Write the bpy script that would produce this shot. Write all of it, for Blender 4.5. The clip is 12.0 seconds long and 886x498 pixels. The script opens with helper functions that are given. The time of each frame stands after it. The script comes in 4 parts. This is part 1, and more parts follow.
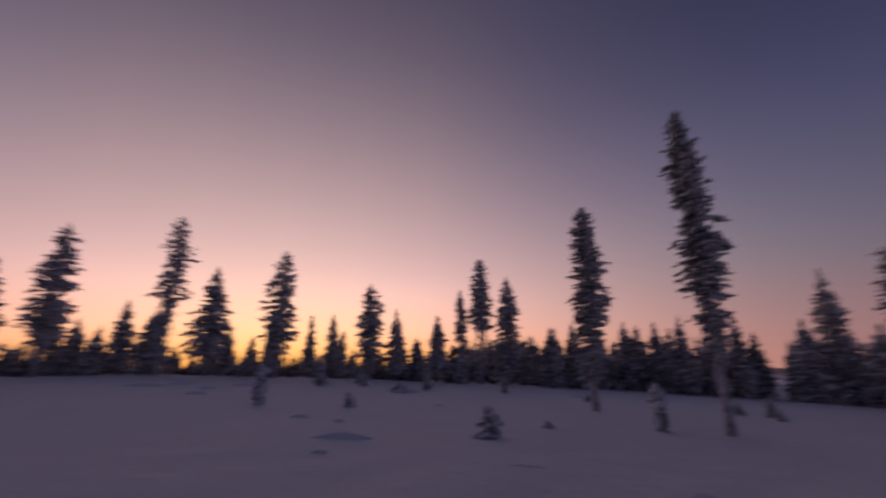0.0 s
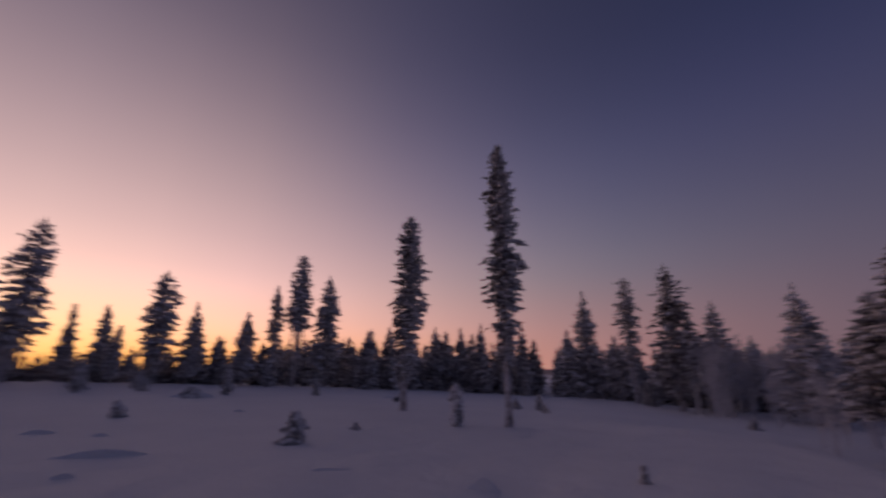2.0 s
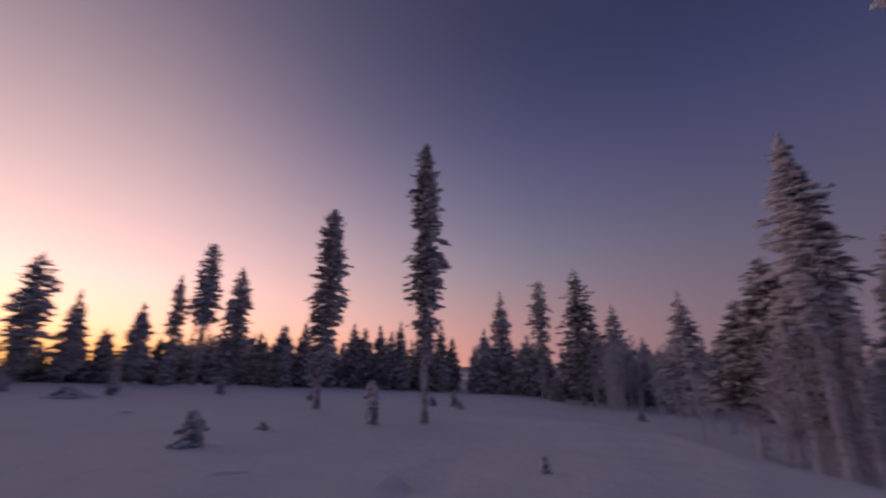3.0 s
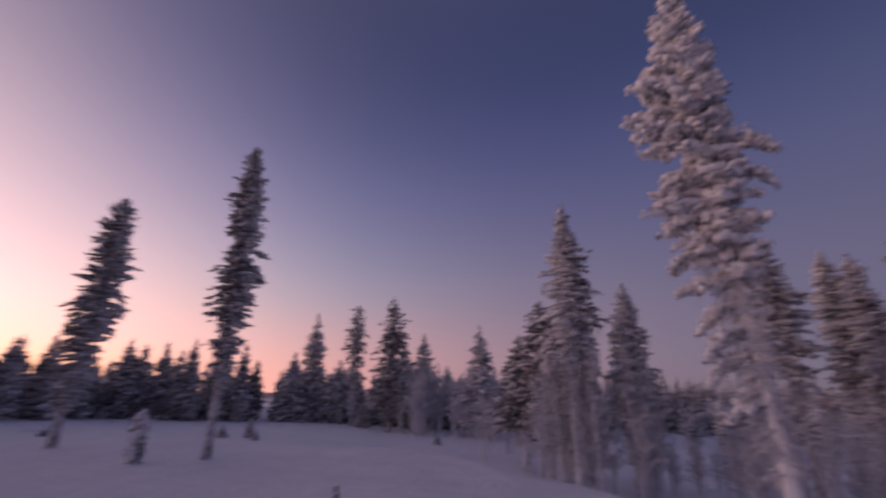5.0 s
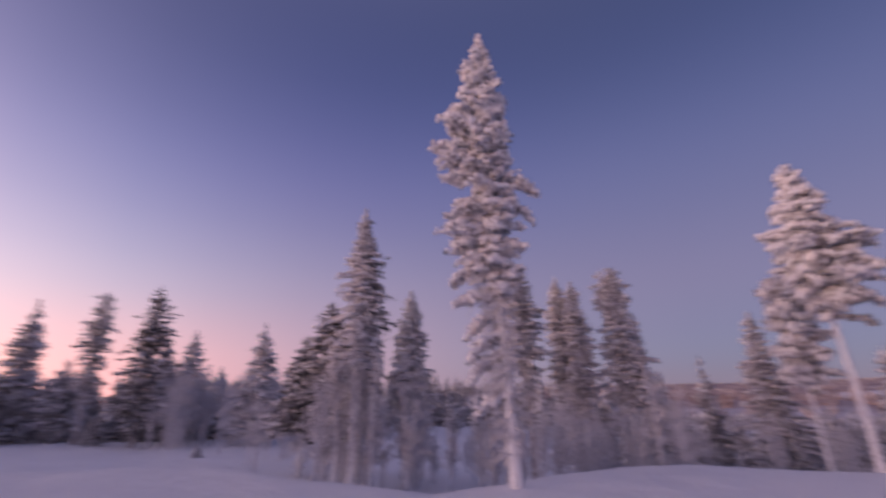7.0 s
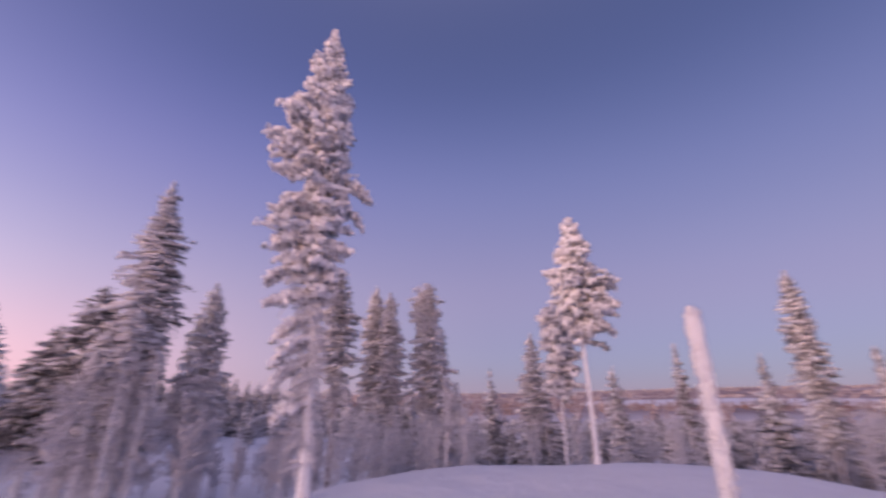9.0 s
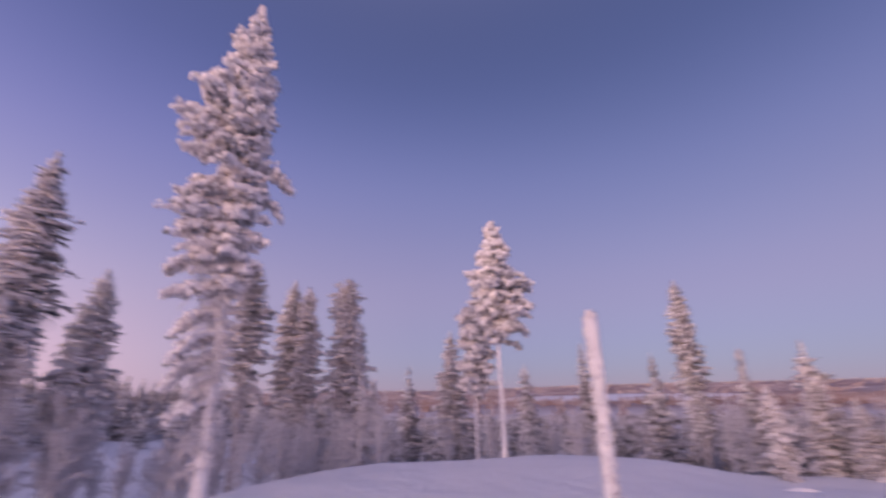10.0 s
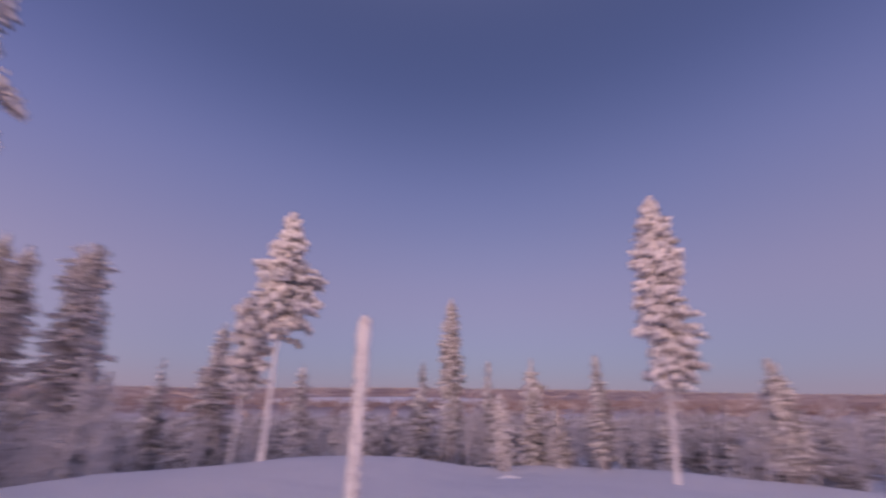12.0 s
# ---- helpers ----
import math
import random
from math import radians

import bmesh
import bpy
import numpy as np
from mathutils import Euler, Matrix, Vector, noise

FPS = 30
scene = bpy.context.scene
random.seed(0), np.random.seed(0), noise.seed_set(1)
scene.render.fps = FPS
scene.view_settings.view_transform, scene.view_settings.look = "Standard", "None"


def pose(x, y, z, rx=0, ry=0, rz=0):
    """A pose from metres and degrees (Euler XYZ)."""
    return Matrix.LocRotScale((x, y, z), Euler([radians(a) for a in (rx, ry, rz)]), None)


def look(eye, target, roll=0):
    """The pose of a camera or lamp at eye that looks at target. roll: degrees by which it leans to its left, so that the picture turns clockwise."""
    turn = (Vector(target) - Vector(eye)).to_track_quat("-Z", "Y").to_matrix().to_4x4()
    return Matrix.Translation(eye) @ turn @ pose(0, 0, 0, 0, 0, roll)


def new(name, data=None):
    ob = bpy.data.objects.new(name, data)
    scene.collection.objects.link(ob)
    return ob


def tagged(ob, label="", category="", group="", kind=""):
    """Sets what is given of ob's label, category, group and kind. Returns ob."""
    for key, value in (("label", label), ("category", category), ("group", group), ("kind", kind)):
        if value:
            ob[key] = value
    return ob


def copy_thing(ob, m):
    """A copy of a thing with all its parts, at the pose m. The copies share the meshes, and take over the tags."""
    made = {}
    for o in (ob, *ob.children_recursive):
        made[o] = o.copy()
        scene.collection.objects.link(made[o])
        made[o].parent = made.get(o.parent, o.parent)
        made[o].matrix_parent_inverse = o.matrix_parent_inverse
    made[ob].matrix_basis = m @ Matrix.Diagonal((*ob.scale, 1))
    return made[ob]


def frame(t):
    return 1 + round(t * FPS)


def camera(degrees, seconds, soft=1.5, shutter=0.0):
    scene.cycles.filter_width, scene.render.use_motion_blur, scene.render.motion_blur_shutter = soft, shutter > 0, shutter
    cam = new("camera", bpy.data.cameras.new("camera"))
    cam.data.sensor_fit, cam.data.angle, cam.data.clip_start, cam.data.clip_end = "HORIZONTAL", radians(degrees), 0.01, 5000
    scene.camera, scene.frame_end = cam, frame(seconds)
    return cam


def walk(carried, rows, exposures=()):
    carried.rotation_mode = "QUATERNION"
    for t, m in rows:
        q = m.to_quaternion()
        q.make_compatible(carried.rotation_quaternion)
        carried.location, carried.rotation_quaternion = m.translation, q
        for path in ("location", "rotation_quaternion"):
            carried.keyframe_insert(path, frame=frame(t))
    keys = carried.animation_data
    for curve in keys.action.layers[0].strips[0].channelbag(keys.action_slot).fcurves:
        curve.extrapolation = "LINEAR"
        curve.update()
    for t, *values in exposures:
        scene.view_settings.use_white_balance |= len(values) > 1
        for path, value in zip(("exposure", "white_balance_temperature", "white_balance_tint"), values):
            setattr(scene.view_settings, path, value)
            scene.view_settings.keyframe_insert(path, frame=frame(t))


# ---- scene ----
# A camera swung round on the spot, on a snowy fell at dusk. +Y is the heading at the start; headings run clockwise.
def view(x, y, z, heading, tilt, roll):
    a, e = radians(heading), radians(tilt)
    way = Vector((math.sin(a) * math.cos(e), math.cos(a) * math.cos(e), math.sin(e)))
    return look((x, y, z), Vector((x, y, z)) + way, roll)


cam = camera(93.66, 12.0, soft=2.3, shutter=1.5)
walk(cam, (
    (0.0, view(0.000, -0.000, 1.600, -0.04, 15.87, -0.02)),
    (0.5, view(-0.010, -0.001, 1.601, 6.97, 16.35, -0.05)),
    (1.0, view(-0.007, 0.000, 1.601, 13.04, 16.08, 0.04)),
    (1.5, view(0.007, 0.002, 1.602, 18.36, 16.30, -0.12)),
    (2.0, view(0.025, 0.001, 1.603, 24.08, 16.04, -0.02)),
    (2.5, view(0.041, -0.002, 1.601, 29.60, 16.00, 0.37)),
    (2.7, view(0.047, -0.004, 1.600, 31.72, 15.85, 0.24)),
    (4.3, view(0.068, -0.085, 1.595, 49.62, 17.46, 0.18)),
    (4.5, view(0.072, -0.103, 1.597, 52.52, 18.05, 0.15)),
    (5.0, view(0.082, -0.149, 1.602, 59.09, 19.04, 0.25)),
    (5.5, view(0.078, -0.186, 1.601, 65.46, 19.20, -0.59)),
    (6.0, view(0.073, -0.198, 1.603, 72.78, 19.53, -0.79)),
    (6.5, view(0.059, -0.202, 1.604, 79.57, 19.67, -1.05)),
    (7.0, view(0.050, -0.213, 1.605, 87.23, 18.84, -1.64)),
    (8.8, view(0.039, -0.318, 1.595, 108.89, 19.17, -0.80)),
    (9.0, view(0.033, -0.338, 1.597, 111.37, 19.25, -0.94)),
    (9.5, view(0.012, -0.387, 1.600, 116.50, 19.02, -1.28)),
    (10.0, view(-0.026, -0.410, 1.598, 121.87, 18.75, -1.29)),
    (10.5, view(-0.077, -0.417, 1.595, 129.16, 18.52, -0.10)),
    (11.0, view(-0.104, -0.440, 1.600, 134.89, 18.77, 0.31)),
    (11.5, view(-0.132, -0.474, 1.600, 141.28, 18.74, 0.28)),
    (12.0, view(-0.178, -0.503, 1.597, 149.41, 18.75, 0.65)),
), exposures=((0.0, -2.15), (1.5, -2.2), (2.0, -2.07), (2.5, -1.84), (2.7, -1.75), (4.3, -1.35), (4.9, -1.13), (5.5, -0.88), (7.0, -0.33), (8.8, 0.16), (9.5, 0.18), (11.0, 0.02), (12.0, -0.1)))

# ---- dusk sky and the low sun ----
SUN_HEADING = -22.0
SUN_HEIGHT = 1.7
sun_way = Vector((math.sin(radians(SUN_HEADING)) * math.cos(radians(SUN_HEIGHT)),
                  math.cos(radians(SUN_HEADING)) * math.cos(radians(SUN_HEIGHT)), math.sin(radians(SUN_HEIGHT))))


def make_sky():
    world = bpy.data.worlds.new("dusk")
    scene.world = world
    world.use_nodes = True
    nt = world.node_tree
    nt.nodes.clear()
    N, L = nt.nodes.new, nt.links.new

    def math_node(op, a, b=None, clamp=False):
        n = N("ShaderNodeMath")
        n.operation, n.use_clamp = op, clamp
        for i, v in enumerate((a, b)):
            if v is None:
                continue
            if isinstance(v, (int, float)):
                n.inputs[i].default_value = v
            else:
                L(v, n.inputs[i])
        return n.outputs[0]

    def ramp(fac, stops):
        n = N("ShaderNodeValToRGB")
        el = n.color_ramp.elements
        while len(el) < len(stops):
            el.new(0.5)
        for e, (deg, col) in zip(el, stops):
            e.position = math.sin(radians(deg)) * 0.5 + 0.5
            e.color = (*[(v / 9) ** 0.25 for v in col], 1)
        n.color_ramp.interpolation = "B_SPLINE"
        L(fac, n.inputs[0])
        return n.outputs[0]

    def mix(fac, a, b):
        n = N("ShaderNodeMix")
        n.data_type = "RGBA"
        L(fac, n.inputs[0])
        L(a, n.inputs[6])
        L(b, n.inputs[7])
        return n.outputs[2]

    co = N("ShaderNodeTexCoord")
    sep = N("ShaderNodeSeparateXYZ")
    L(co.outputs["Generated"], sep.inputs[0])
    up = math_node("ADD", math_node("MULTIPLY", sep.outputs[2], 0.5), 0.5)
    flat = math_node("SQRT", math_node("MAXIMUM", math_node("SUBTRACT", 1.0, math_node("MULTIPLY", sep.outputs[2], sep.outputs[2])), 0.001))
    along = math_node("DIVIDE", math_node("ADD", math_node("MULTIPLY", sep.outputs[0], math.sin(radians(SUN_HEADING))),
                                          math_node("MULTIPLY", sep.outputs[1], math.cos(radians(SUN_HEADING)))), flat)
    # degrees round from the sun's heading
    turn = math_node("MULTIPLY", math_node("ARCCOSINE", math_node("MINIMUM", math_node("MAXIMUM", along, -1.0), 1.0)), 180 / math.pi)
    turns, tones = smooth_sky()
    colour = ramp(up, tones[0])
    for left, right, stops in zip(turns, turns[1:], tones[1:]):
        step = N("ShaderNodeMapRange")
        step.inputs[1].default_value, step.inputs[2].default_value = left, right
        L(turn, step.inputs[0])
        colour = mix(step.outputs[0], colour, ramp(up, stops))
    air = N("ShaderNodeTexSky")
    air.sky_type, air.sun_disc = "NISHITA", False
    air.sun_elevation, air.sun_rotation = radians(SUN_HEIGHT), radians(SUN_HEADING)
    air.air_density, air.dust_density, air.ozone_density = 1.0, 1.0, 4.0
    thin = N("ShaderNodeBackground")
    thin.inputs[1].default_value = 0.004
    L(air.outputs[0], thin.inputs[0])
    back = N("ShaderNodeBackground")
    back.inputs[1].default_value = 9.0
    unroot = N("ShaderNodeGamma")
    unroot.inputs[1].default_value = 4.0
    L(colour, unroot.inputs[0])
    L(unroot.outputs[0], back.inputs[0])
    both = N("ShaderNodeAddShader")
    L(back.outputs[0], both.inputs[0])
    L(thin.outputs[0], both.inputs[1])
    out = N("ShaderNodeOutputWorld")
    L(both.outputs[0], out.inputs[0])


ZENITH = (90, (0.195, 0.18, 0.34))
UNDER = (-40, (0.22, 0.17, 0.24))
# the colours of the dusk by height, at several turns from the sun
TOWARDS_SUN = (UNDER, (-6, (6.0, 2.4, 0.5)), (0, (6.0, 2.4, 0.5)), (3, (6.9, 3.55, 1.5)), (8, (5.6, 3.25, 2.5)), (14, (3.6, 2.32, 2.15)), (23, (2.2, 1.5, 1.55)), (36, (0.98, 0.72, 0.90)), (50, (0.34, 0.28, 0.46)), ZENITH)
BESIDE_SUN = (UNDER, (-6, (5.2, 2.0, 0.5)), (0, (5.2, 2.0, 0.5)), (4, (5.6, 2.75, 1.75)), (9, (4.4, 2.58, 2.28)), (14, (3.05, 1.95, 1.92)), (23, (1.88, 1.30, 1.38)), (36, (0.84, 0.62, 0.80)), (50, (0.30, 0.25, 0.42)), ZENITH)
AFTERGLOW = (UNDER, (-6, (3.6, 1.5, 0.82)), (0, (3.6, 1.5, 0.82)), (5, (3.0, 1.62, 1.42)), (10, (2.22, 1.42, 1.40)), (15, (1.66, 1.16, 1.30)), (25, (0.83, 0.65, 0.93)), (37, (0.36, 0.31, 0.55)), (50, (0.19, 0.18, 0.36)), ZENITH)
AFTERGLOW_EDGE = (UNDER, (-6, (1.8, 0.84, 0.78)), (0, (1.8, 0.84, 0.78)), (5, (1.48, 0.82, 0.84)), (13, (0.80, 0.68, 0.88)), (26, (0.35, 0.335, 0.635)), (37, (0.175, 0.178, 0.39)), (50, (0.115, 0.12, 0.27)), ZENITH)
SIDE = (UNDER, (-6, (0.85, 0.50, 0.58)), (0, (0.85, 0.50, 0.58)), (5, (0.81, 0.515, 0.63)), (14, (0.485, 0.415, 0.62)), (29, (0.208, 0.208, 0.475)), (41, (0.105, 0.12, 0.305)), (52, (0.088, 0.10, 0.24)), ZENITH)
BACK = (UNDER, (-6, (0.36, 0.28, 0.38)), (0, (0.36, 0.28, 0.38)), (3, (0.325, 0.308, 0.46)), (7, (0.313, 0.292, 0.47)), (13, (0.310, 0.275, 0.462)), (29, (0.172, 0.189, 0.415)), (41, (0.084, 0.105, 0.265)), (52, (0.072, 0.088, 0.21)), ZENITH)
OPPOSITE = (UNDER, (-6, (0.36, 0.295, 0.39)), (0, (0.36, 0.295, 0.39)), (2.5, (0.325, 0.328, 0.475)), (6, (0.315, 0.315, 0.505)), (11, (0.315, 0.289, 0.488)), (17, (0.258, 0.259, 0.472)), (27, (0.166, 0.187, 0.40)), (40, (0.084, 0.107, 0.262)), (52, (0.068, 0.086, 0.21)), ZENITH)
SKY = ((0, TOWARDS_SUN), (20, BESIDE_SUN), (43, AFTERGLOW), (67, AFTERGLOW_EDGE), (88, SIDE), (135, BACK), (180, OPPOSITE))


def smooth_sky():
    """The colours at even turns from the sun, laid on a smooth curve through those given."""
    heights = (-40, -6, 0, 2, 4, 6, 9, 12, 16, 21, 27, 33, 40, 50, 90)
    given = np.array([t for t, _ in SKY], float)
    logs = np.array([[[np.interp(h, [e for e, _ in stops], [math.log(c[i]) for _, c in stops]) for i in range(3)] for h in heights] for _, stops in SKY])
    slope = np.gradient(logs, given, axis=0)
    slope[0] = slope[-1] = 0
    turns, tones = np.linspace(0, 180, 19), []
    for t in turns:
        k = min(int(np.searchsorted(given, t, side="right")) - 1, len(given) - 2)
        w = given[k + 1] - given[k]
        u = (t - given[k]) / w
        v = ((2 * u ** 3 - 3 * u ** 2 + 1) * logs[k] + (u ** 3 - 2 * u ** 2 + u) * w * slope[k]
             + (3 * u ** 2 - 2 * u ** 3) * logs[k + 1] + (u ** 3 - u ** 2) * w * slope[k + 1])
        tones.append([(h, tuple(np.exp(c))) for h, c in zip(heights, v)])
    return turns.tolist(), tones


make_sky()
sun_data = bpy.data.lights.new("sun", "SUN")
sun_data.energy, sun_data.angle, sun_data.color = 0.68, radians(3.0), (1.0, 0.69, 0.63)
sun_lamp = new("sun", sun_data)
sun_lamp.matrix_basis = look((0, 0, 60), Vector((0, 0, 60)) - sun_way)

# ---- materials ----
def material(name, build):
    m = bpy.data.materials.new(name)
    m.use_nodes = True
    nt = m.node_tree
    build(nt, nt.nodes["Principled BSDF"])
    return m


def noise_node(nt, scale, detail=4.0, rough=0.6, coord="Object"):
    co = nt.nodes.new("ShaderNodeTexCoord")
    n = nt.nodes.new("ShaderNodeTexNoise")
    n.inputs["Scale"].default_value, n.inputs["Detail"].default_value, n.inputs["Roughness"].default_value = scale, detail, rough
    nt.links.new(co.outputs[coord], n.inputs["Vector"])
    return n.outputs["Fac"]


def ramp_node(nt, fac, stops):
    n = nt.nodes.new("ShaderNodeValToRGB")
    el = n.color_ramp.elements
    while len(el) < len(stops):
        el.new(0.5)
    for e, (pos, col) in zip(el, stops):
        e.position, e.color = pos, (*col, 1)
    nt.links.new(fac, n.inputs[0])
    return n.outputs[0]


def bump_node(nt, bsdf, height, strength, distance):
    b = nt.nodes.new("ShaderNodeBump")
    b.inputs["Strength"].default_value, b.inputs["Distance"].default_value = strength, distance
    nt.links.new(height, b.inputs["Height"])
    nt.links.new(b.outputs[0], bsdf.inputs["Normal"])


def mix_node(nt, fac, a, b):
    n = nt.nodes.new("ShaderNodeMix")
    n.data_type = "RGBA"
    nt.links.new(fac, n.inputs[0])
    for v, i in ((a, 6), (b, 7)):
        if isinstance(v, tuple):
            n.inputs[i].default_value = (*v, 1)
        else:
            nt.links.new(v, n.inputs[i])
    return n.outputs[2]


def build_snow(nt, bsdf):
    big, fine = noise_node(nt, 0.35, 5), noise_node(nt, 7.0, 6, 0.7)
    near = ramp_node(nt, big, ((0.3, (0.86, 0.865, 0.89)), (0.7, (0.92, 0.92, 0.935))))
    # woods and bogs far off break the white of the land
    co = nt.nodes.new("ShaderNodeTexCoord")
    dist = nt.nodes.new("ShaderNodeVectorMath")
    dist.operation = "LENGTH"
    nt.links.new(co.outputs["Object"], dist.inputs[0])
    far = nt.nodes.new("ShaderNodeMapRange")
    far.inputs[1].default_value, far.inputs[2].default_value = 90.0, 260.0
    nt.links.new(dist.outputs["Value"], far.inputs[0])
    woods = ramp_node(nt, noise_node(nt, 0.0035, 6, 0.65), ((0.40, (0.33, 0.245, 0.23)), (0.58, (0.46, 0.375, 0.36)), (0.68, (0.78, 0.75, 0.77))))
    nt.links.new(mix_node(nt, far.outputs[0], near, woods), bsdf.inputs["Base Color"])
    bsdf.inputs["Roughness"].default_value = 0.75
    bsdf.inputs["Specular IOR Level"].default_value = 0.25
    add = nt.nodes.new("ShaderNodeMath")
    add.operation = "MULTIPLY_ADD"
    nt.links.new(noise_node(nt, 1.1, 4, 0.5), add.inputs[0])
    add.inputs[1].default_value = 3.0
    nt.links.new(fine, add.inputs[2])
    bump_node(nt, bsdf, add.outputs[0], 0.6, 0.065)


def clump_vary(nt, fac):
    """The grain with each clump's own share of light or dark."""
    geo = nt.nodes.new("ShaderNodeNewGeometry")
    n = nt.nodes.new("ShaderNodeMath")
    n.operation = "MULTIPLY_ADD"
    nt.links.new(geo.outputs["Random Per Island"], n.inputs[0])
    n.inputs[1].default_value = 0.36
    half = nt.nodes.new("ShaderNodeMath")
    half.operation = "SUBTRACT"
    nt.links.new(fac, half.inputs[0])
    half.inputs[1].default_value = 0.18
    nt.links.new(half.outputs[0], n.inputs[2])
    return n.outputs[0]


def build_rime(nt, bsdf):
    f = clump_vary(nt, noise_node(nt, 6.0, 5, 0.7))
    nt.links.new(ramp_node(nt, f, ((0.26, (0.64, 0.62, 0.65)), (0.45, (0.84, 0.83, 0.85)), (0.66, (0.93, 0.93, 0.94)))), bsdf.inputs["Base Color"])
    bsdf.inputs["Roughness"].default_value = 0.85
    bsdf.inputs["Specular IOR Level"].default_value = 0.2
    bump_node(nt, bsdf, noise_node(nt, 45.0, 4, 0.7), 0.6, 0.02)


def build_needles(nt, bsdf):
    f = clump_vary(nt, noise_node(nt, 5.0, 5, 0.7))
    nt.links.new(ramp_node(nt, f, ((0.32, (0.055, 0.058, 0.046)), (0.50, (0.13, 0.125, 0.115)), (0.68, (0.38, 0.37, 0.38)))), bsdf.inputs["Base Color"])
    bsdf.inputs["Roughness"].default_value = 0.8
    bsdf.inputs["Specular IOR Level"].default_value = 0.2
    bump_node(nt, bsdf, noise_node(nt, 60.0, 3, 0.7), 0.8, 0.02)


def build_dusted(nt, bsdf):
    f = clump_vary(nt, noise_node(nt, 5.0, 5, 0.7))
    nt.links.new(ramp_node(nt, f, ((0.28, (0.10, 0.098, 0.094)), (0.48, (0.27, 0.26, 0.265)), (0.66, (0.62, 0.61, 0.64)))), bsdf.inputs["Base Color"])
    bsdf.inputs["Roughness"].default_value = 0.85
    bsdf.inputs["Specular IOR Level"].default_value = 0.2
    bump_node(nt, bsdf, noise_node(nt, 60.0, 3, 0.7), 0.8, 0.02)


def build_hoary(nt, bsdf):
    f = clump_vary(nt, noise_node(nt, 5.0, 5, 0.7))
    nt.links.new(ramp_node(nt, f, ((0.26, (0.20, 0.195, 0.195)), (0.46, (0.44, 0.43, 0.44)), (0.66, (0.72, 0.71, 0.74)))), bsdf.inputs["Base Color"])
    bsdf.inputs["Roughness"].default_value = 0.85
    bsdf.inputs["Specular IOR Level"].default_value = 0.2
    bump_node(nt, bsdf, noise_node(nt, 60.0, 3, 0.7), 0.8, 0.02)


def build_lake(nt, bsdf):
    nt.links.new(ramp_node(nt, noise_node(nt, 0.03, 5, 0.6), ((0.3, (0.88, 0.88, 0.90)), (0.7, (0.94, 0.94, 0.95)))), bsdf.inputs["Base Color"])
    bsdf.inputs["Roughness"].default_value = 0.8


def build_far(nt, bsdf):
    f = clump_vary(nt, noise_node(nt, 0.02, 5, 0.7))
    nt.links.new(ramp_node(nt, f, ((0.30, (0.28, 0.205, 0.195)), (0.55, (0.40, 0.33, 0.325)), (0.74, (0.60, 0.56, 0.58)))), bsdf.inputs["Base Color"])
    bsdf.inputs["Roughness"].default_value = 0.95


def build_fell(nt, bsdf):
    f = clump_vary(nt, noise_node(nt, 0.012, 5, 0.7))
    # distance haze is put into these tones, paler than the nearer far woods
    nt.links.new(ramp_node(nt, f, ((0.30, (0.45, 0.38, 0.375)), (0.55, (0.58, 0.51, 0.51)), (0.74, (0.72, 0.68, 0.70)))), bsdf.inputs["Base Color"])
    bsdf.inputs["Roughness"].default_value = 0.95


def build_bark(nt, bsdf):
    f = noise_node(nt, 4.0, 6, 0.7)
    nt.links.new(ramp_node(nt, f, ((0.34, (0.20, 0.17, 0.16)), (0.48, (0.46, 0.43, 0.44)), (0.62, (0.72, 0.71, 0.74)))), bsdf.inputs["Base Color"])
    bsdf.inputs["Roughness"].default_value = 0.9
    bump_node(nt, bsdf, noise_node(nt, 28.0, 5, 0.7), 0.8, 0.03)


def build_furred(nt, bsdf):
    f = noise_node(nt, 9.0, 4, 0.7)
    nt.links.new(ramp_node(nt, f, ((0.35, (0.56, 0.55, 0.57)), (0.60, (0.80, 0.79, 0.82)))), bsdf.inputs["Base Color"])
    bsdf.inputs["Roughness"].default_value = 0.9


def build_frosted_wood(nt, bsdf):
    f = noise_node(nt, 5.0, 6, 0.7)
    nt.links.new(ramp_node(nt, f, ((0.30, (0.70, 0.69, 0.71)), (0.5, (0.91, 0.905, 0.92)))), bsdf.inputs["Base Color"])
    bsdf.inputs["Roughness"].default_value = 0.9
    bump_node(nt, bsdf, noise_node(nt, 30.0, 5, 0.7), 0.7, 0.03)


SNOW = material("wind-packed snow", build_snow)
RIME = material("rime frost", build_rime)
NEEDLES = material("spruce needles", build_needles)
LAKE = material("snow on lake ice", build_lake)
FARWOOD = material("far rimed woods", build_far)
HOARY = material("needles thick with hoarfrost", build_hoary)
FELLWOOD = material("rimed fell woods paled for haze", build_fell)
DUSTED = material("needles dusted with rime", build_dusted)
BARK = material("rimed bark", build_bark)
FURRED = material("rime fur on twigs", build_furred)
FROSTED = material("frosted trunk", build_frosted_wood)


# ---- ground ----
def smooth(a, b, v):
    t = np.clip((v - a) / (b - a), 0, 1)
    return t * t * (3 - 2 * t)


